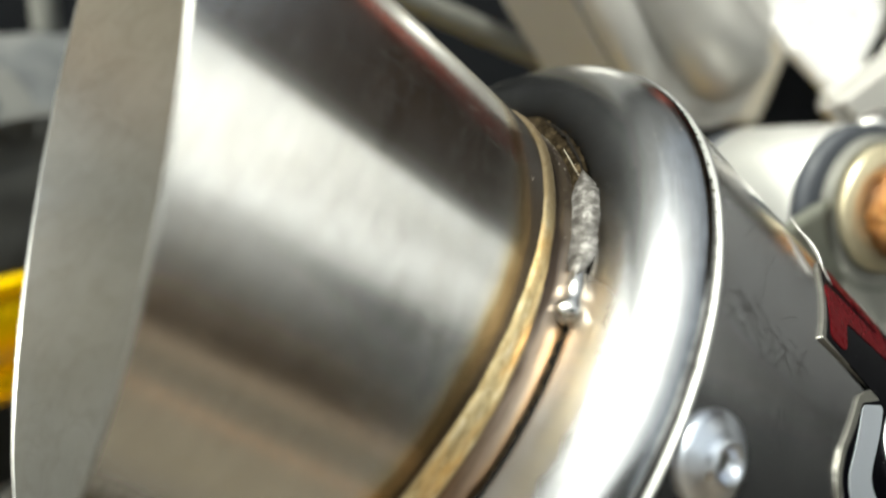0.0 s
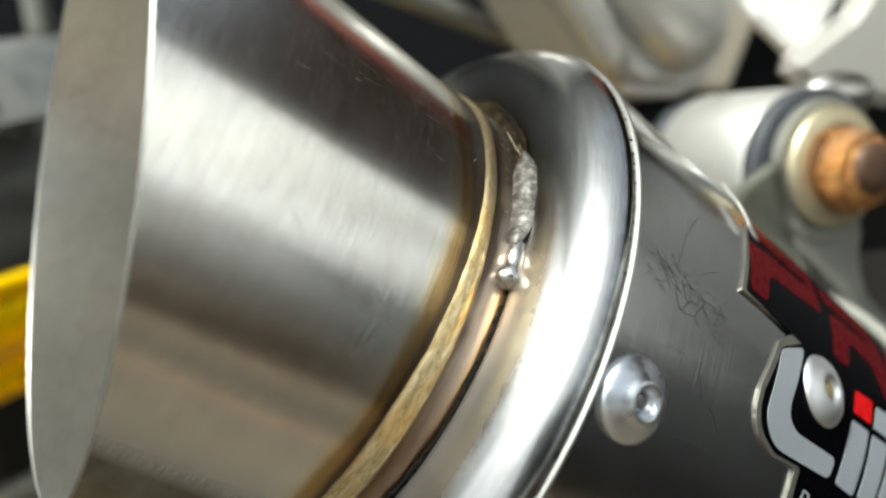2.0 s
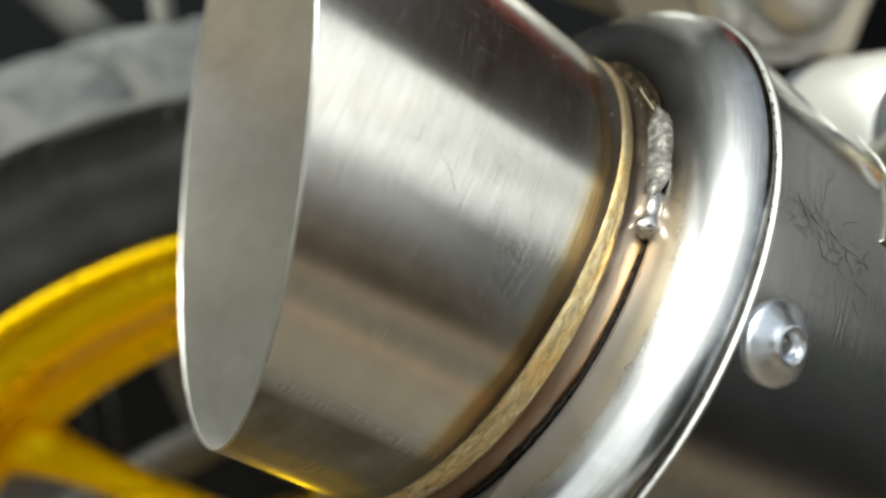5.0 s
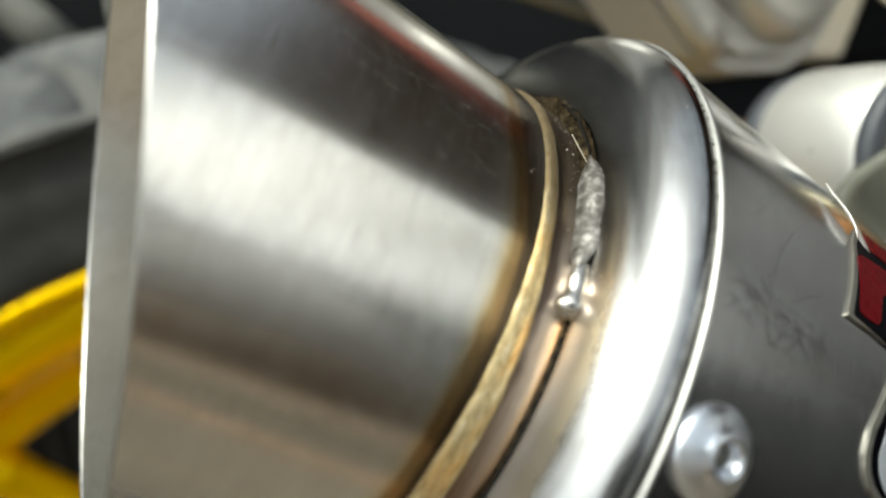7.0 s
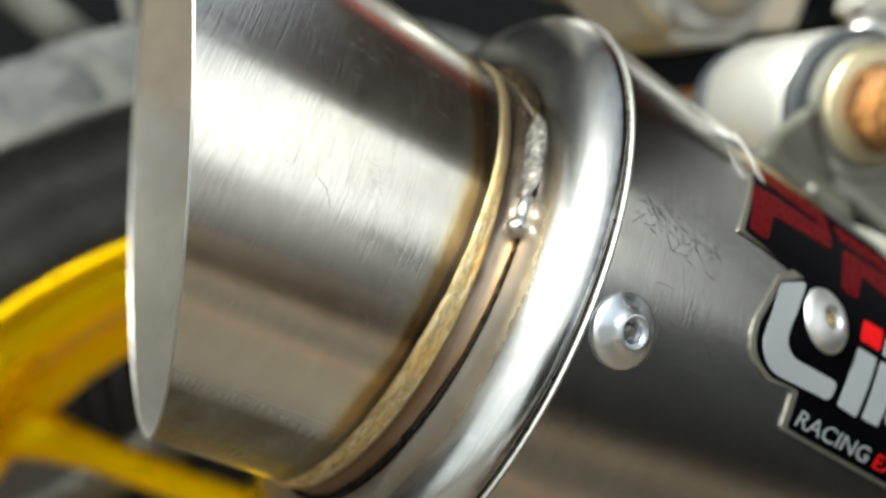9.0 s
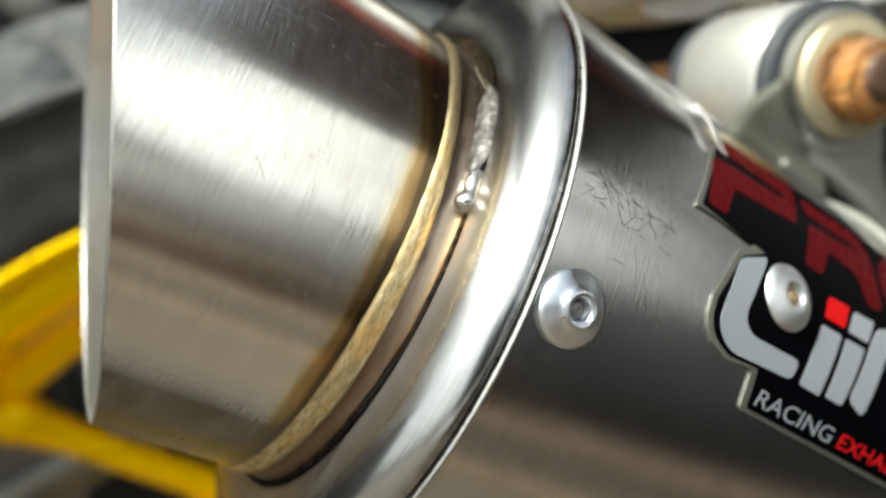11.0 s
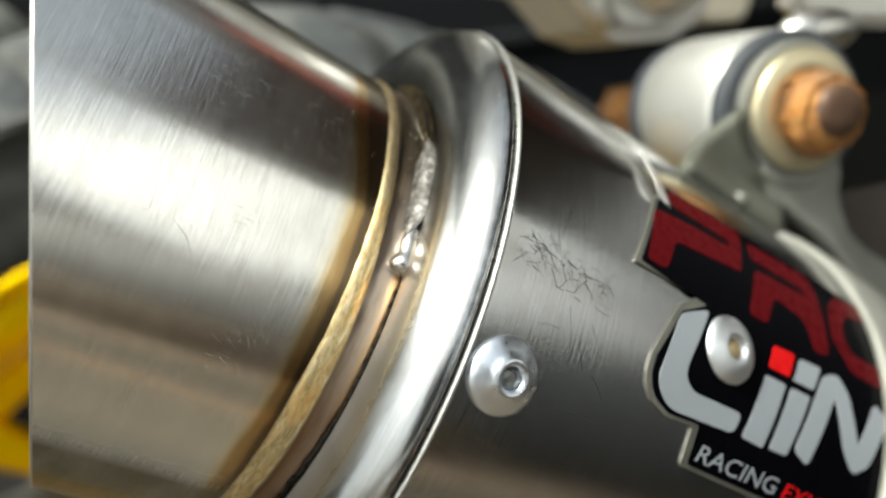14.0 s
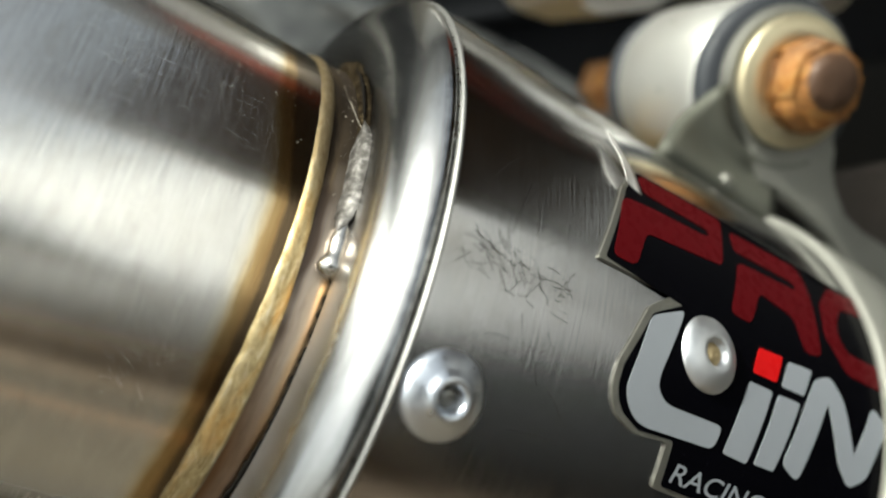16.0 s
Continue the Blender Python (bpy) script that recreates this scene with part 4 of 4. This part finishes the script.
part("hub", lathe([(0.004, 0.012), (0.004, 0.032), (-0.012, 0.045), (-0.02, 0.070), (-0.085, 0.070), (-0.09, 0.032), (-0.108, 0.032), (-0.108, 0.012)], 64, closed=True), M_YELLOW, wheel, "gold-yellow hub")
for i in range(5):
    a = radians(72 * i)
    turn = Matrix.Rotation(a, 3, "Z")
    p0, p1 = turn @ Vector((0.012, 0.0467, -0.046)), turn @ Vector((-0.119, 0.1365, -0.046))
    pts = [p0.lerp(p1, t / 8) for t in range(9)]
    part("spoke", tube(pts, [0.0092 - 0.0012 * math.sin(math.pi * t / 8) + (0.0075 if t == 8 else 0.002 if t == 7 else 0) for t in range(9)], 16), M_YELLOW, wheel)

# ---- mounting bolt, bush and bracket ----
# local z along the bolt, out from the wheel
BOLT = Matrix(((0.91906, 0, 0.39412, 0.1033), (0.39412, 0, -0.91906, 0.2019), (0, 1, 0, 0.5370), (0, 0, 0, 1)))
bolt = thing("mounting_bolt", BOLT, "rusty hexagon bolt with zinc washer through the silencer bracket", "bolt")
bm = lathe([(0.0, 0.0001), (0.0, 0.0104), (0.0008, 0.0112), (0.0068, 0.0108), (0.0092, 0.0090), (0.0098, 0.0001)], 6, 12, 372)
bmesh.ops.bevel(bm, geom=[e for e in bm.edges if e.calc_face_angle(0) > 0.5], offset=0.0016, segments=3, affect="EDGES")
for q in bm.verts:
    q.co *= 1 + 0.03 * noise.noise(q.co * 300)
part("bolt_head", bm, M_RUST, bolt, "orange rusted hexagon head").location = (0.0006, 0.0, 0)
bm = lathe([(0.0118, 0.0064), (0.0127, 0.0062), (0.0136, 0.0054), (0.0141, 0.0036), (0.0140, 0.0001)], 28)
for q in bm.verts:
    q.co *= 1 + 0.03 * noise.noise(q.co * 600)
part("head_face", bm, M_RUST_DARK, bolt, "dark brown rusted face of the head").location = (0.0008, 0.0008, -0.0028)
part("washer", lathe([(-0.0030, 0.006), (-0.0030, 0.0142), (-0.0022, 0.0149), (-0.0008, 0.0149), (0.0, 0.0142), (0.0, 0.006)], 64, closed=True), M_ZINC, bolt, "yellowed zinc washer").location = (0, 0.001, 0)
part("shank", lathe([(-0.094, 0.0001), (-0.094, 0.0055), (-0.090, 0.0065), (-0.002, 0.0065)], 32), M_RUST, bolt, "rusty bolt shank")
bm = lathe([(-0.096, 0.0001), (-0.096, 0.0080), (-0.094, 0.0090), (-0.084, 0.0090), (-0.082, 0.0080), (-0.082, 0.0001)], 6)
part("nut", bm, M_RUST, bolt, "rusty nut", False)
bush = thing("mounting_bush", BOLT, "satin silver cylindrical bush with grey rubber ends", "bush")
part("sleeve", lathe([(-0.046, 0.018), (-0.047, 0.0196), (-0.045, 0.0210), (-0.0118, 0.0210), (-0.0106, 0.0200), (-0.0106, 0.018)], 96), M_SILVER, bush, "satin silver sleeve")
part("rubber_end", lathe([(-0.0110, 0.007), (-0.0110, 0.0200), (-0.0104, 0.0208), (-0.0072, 0.0208), (-0.0062, 0.0196), (-0.0062, 0.007)], 64, closed=True), M_RUBBER_BLUE, bush, "dark grey rubber end")
part("rubber_end", lathe([(-0.056, 0.007), (-0.056, 0.0165), (-0.054, 0.0196), (-0.049, 0.0206), (-0.0465, 0.0200), (-0.0465, 0.007)], 64, closed=True), M_RUBBER_BLUE, bush, "dark grey rubber end")
bracket = thing("silencer_bracket", BOLT, "dull grey plated steel bracket and strap holding the silencer", "bracket")
lug = arcpts(0, 0.001, 0.0172, 176, -50, 24) + [(0.0118, -0.0170), (0.0110, -0.0205), (0.0112, -0.0250), (0.0138, -0.0326), (0.0190, -0.0380), (0.0270, -0.0440), (0.050, -0.060), (0.038, -0.074), (0.0215, -0.0590), (0.0125, -0.0455), (0.0080, -0.0375), (0.0023, -0.0311), (-0.0060, -0.0232), (-0.0105, -0.0205), (-0.0120, -0.0165), (-0.0116, -0.0120), (-0.0145, -0.0060)]
ob = part("lug", plate(lug, 0.0030, 0.0010, 3), M_DULL, bracket, "rounded lug plate with a slanting arm")
ob.matrix_local = pose(0, 0, -0.0060)
tab = [(0.010, -0.0230), (0.020, -0.0245), (0.065, -0.0260), (0.070, -0.060), (0.040, -0.050), (0.024, -0.040), (0.012, -0.030)]
ob = part("tab", plate(tab, 0.003, 0.0008, 2), M_TAB, bracket, "brown stained plate behind the arm")
ob.matrix_local = pose(0, 0, -0.018)
# web from the lug down to the foot on the sleeve
TO_BOLT = BOLT.inverted() @ AXIS
rows = []
for i in range(13):
    t = i / 12
    top = Vector((0.0164 * math.cos(radians(168 + 115 * t)), 0.0164 * math.sin(radians(168 + 115 * t)), -0.0052))
    low = TO_BOLT @ on_body(0.073 + 0.035 * t, 103.0, 0.0004)
    rows.append([top.lerp(low, u / 8) + Vector((0, 0, -0.004 * math.sin(math.pi * u / 8))) for u in range(9)])
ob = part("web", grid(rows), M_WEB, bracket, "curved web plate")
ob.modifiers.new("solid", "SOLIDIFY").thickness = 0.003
bm = bmesh.new()
bmesh.ops.create_icosphere(bm, subdivisions=2, radius=0.0018, matrix=Matrix.Translation((-0.0212, -0.0174, 0.0004)))
part("weld_spot", bm, M_DULL, bracket, "small bright weld spot")
strap = lathe([(0.1062, body_r(0.107) + 0.0003), (0.1062, body_r(0.107) + 0.0020), (0.1070, body_r(0.108) + 0.0028), (0.137, body_r(0.137) + 0.0028), (0.138, body_r(0.138) + 0.0003)], 90, -150, 60, closed=True)
ob = part("strap", strap, M_DULL, bracket, "curved strap round the sleeve")
ob.matrix_local = TO_BOLT

# ---- frame parts behind ----
BASE = BOLT @ Matrix.Translation((0.004, 0, 0))
hanger = thing("footrest_hanger", BASE, "bright silver cast aluminium footrest hanger", "hanger")
out = [(-0.112, 0.155), (-0.048, 0.058), (-0.026, 0.028), (-0.014, 0.0225), (0.004, 0.0215), (0.014, 0.026), (0.024, 0.040), (0.027, 0.058), (0.0, 0.100), (-0.030, 0.150)]
ob = part("casting", plate(out, 0.045, 0.005, 4), M_CAST, hanger, "rounded cast body")
ob.matrix_local = pose(0, 0, -0.112)
part("rib", tube([(-0.058, 0.086, -0.066), (-0.040, 0.057, -0.065), (-0.026, 0.036, -0.066), (-0.020, 0.028, -0.069)], [0.006, 0.007, 0.006, 0.004], 16), M_CAST, hanger, "raised rounded rib")
part("boss", tube([(-0.050, 0.092, -0.070), (-0.030, 0.073, -0.068), (-0.010, 0.053, -0.066), (0.002, 0.041, -0.065), (0.007, 0.036, -0.065), (0.009, 0.034, -0.065)], [0.0165, 0.0160, 0.0150, 0.0140, 0.0105, 0.004], 32), M_CAST, hanger, "smooth tapered boss")
out = [(-0.004, 0.026), (0.020, 0.026), (0.062, 0.024), (0.080, 0.060), (0.070, 0.095), (-0.010, 0.095)]
ob = part("cover", plate(out, 0.006, 0.002, 2), M_CREAM, hanger, "cream painted cover behind the casting")
ob.matrix_local = pose(0, 0, -0.121)
footrest = thing("footrest", BASE, "polished silver folded footrest end", "footrest")
out = [(-0.0112, 0.0580), (-0.0158, 0.0325), (-0.0118, 0.0170), (-0.0028, 0.0010), (0.0028, 0.0), (0.0093, 0.0057), (0.0315, 0.0265), (0.0390, 0.0360), (0.0410, 0.0600)]
ob = part("blade", plate(out, 0.006, 0.0015, 3), M_BLADE, footrest, "polished pointed blade in full sun")
ob.matrix_local = pose(0.0505, 0.0308, -0.070, -33, 0, 0)
out = [(0.0335, 0.0300), (0.0400, 0.0235), (0.0560, 0.0190), (0.0938, 0.0139), (0.0990, 0.0250), (0.0960, 0.060), (0.0750, 0.0620), (0.0610, 0.0450)]
ob = part("side_plate", plate(out, 0.010, 0.003, 3), M_CAST, footrest, "grey side plate")
ob.matrix_local = pose(-0.001, 0, -0.064)
bm = bmesh.new()
bmesh.ops.create_uvsphere(bm, u_segments=32, v_segments=20, radius=1.0, matrix=Matrix.Translation((0.0130, 0.0190, -0.0165)) @ Matrix.Diagonal((0.0120, 0.0060, 0.0060, 1)))
part("pivot_end", bm, M_POLISH, footrest, "polished rounded pivot end")
rail = thing("subframe_tube", BASE, "dull grey steel subframe tubes", "frame tube")
part("tube", tube([(-0.170, 0.094, -0.122), (-0.096, 0.0692, -0.120), (-0.055, 0.0551, -0.120), (-0.018, 0.0428, -0.120), (0.02, 0.030, -0.122)], 0.0042, 20), M_DULL, rail, "slanting thin tube")
part("stay", tube([(-0.262, 0.115, -0.25), (-0.238, 0.0885, -0.25), (-0.218, 0.066, -0.25), (-0.200, 0.046, -0.25)], 0.0095, 20), M_DULL, rail, "pale grey stay")
part("stay", tube([(-0.186, 0.13, -0.26), (-0.184, 0.088, -0.26), (-0.183, 0.070, -0.26), (-0.18, 0.04, -0.26)], 0.0055, 20), M_DULL, rail, "thin grey stay")
arm = thing("swingarm", BASE, "tan-grey steel swingarm stay with a blue-grey guard beyond the wheel", "swingarm")
part("stay", tube([(-0.330, -0.212, -0.335), (-0.240, -0.178, -0.335), (-0.185, -0.156, -0.335), (-0.06, -0.106, -0.335), (0.10, -0.042, -0.335)], 0.0125, 20), M_DULL, arm, "tan-grey slanting stay")
part("strut", tube([(-0.178, -0.158, -0.345), (-0.190, -0.110, -0.345), (-0.200, -0.060, -0.345), (-0.210, 0.0, -0.345)], [0.014, 0.017, 0.017, 0.015], 20), M_DULL, arm, "grey upright strut")
ob = part("guard_plate", plate([(-0.400, -0.300), (-0.245, -0.300), (-0.250, -0.185), (-0.262, -0.150), (-0.330, -0.142), (-0.400, -0.150)], 0.004, 0.0015, 2), M_GUARD, arm, "blue-grey guard plate")
ob.matrix_local = pose(0, 0, -0.340)
for k in range(4):
    part("rib", tube([(-0.268 - 0.022 * k, -0.158, -0.336), (-0.262 - 0.022 * k, -0.290, -0.336)], 0.003, 10), M_DARK, ob)
guard = thing("inner_mudguard", BASE, "black plastic inner mudguard above the rear tyre", "mudguard")
out = [(-0.55, -0.03), (0.65, -0.03), (0.65, 0.105), (-0.06, 0.115), (-0.10, 0.20), (-0.14, 0.37), (-0.55, 0.37)]
ob = part("panel", plate(out, 0.012, 0.004, 2), M_MATT, guard, "flat black panel rising to the rear")
ob.matrix_local = pose(0, 0, -0.306)
part("edge_rib", tube([(-0.55, 0.034, -0.294), (-0.2, 0.031, -0.292), (0.1, 0.031, -0.292), (0.35, 0.034, -0.294)], 0.006, 16), M_MATT, guard, "rounded lower edge rib")
tail = thing("tail_panel", BASE, "dark red plastic tail panel above the wheel", "fairing")
part("side_panel", box(0.265, 0.118, 0.012, 0.004, pose(0.1875, 0.211, -0.125, -8, 0, 4)), M_MAROON, tail, "red side panel")
# trim and seat pieces added overhead to shape reflections and block sky
part("lower_trim", box(0.30, 0.036, 0.012, 0.004, pose(0.19, 0.085, -0.135, -12, 0, 4)), M_TRIM, tail, "pale grey lower trim, added for a pale strip in the reflections")
part("seat_edge", box(0.60, 0.014, 0.10, 0.005, pose(0.38, 0.275, 0.268, -14)), M_EDGING, tail, "greyish brown seat edge out of view, added to shape reflections")
part("seat_base", box(0.62, 0.014, 0.58, 0.005, pose(0.38, 0.262, -0.07)), M_BROWN, tail, "dark brown seat underside out of view, added to darken reflections")
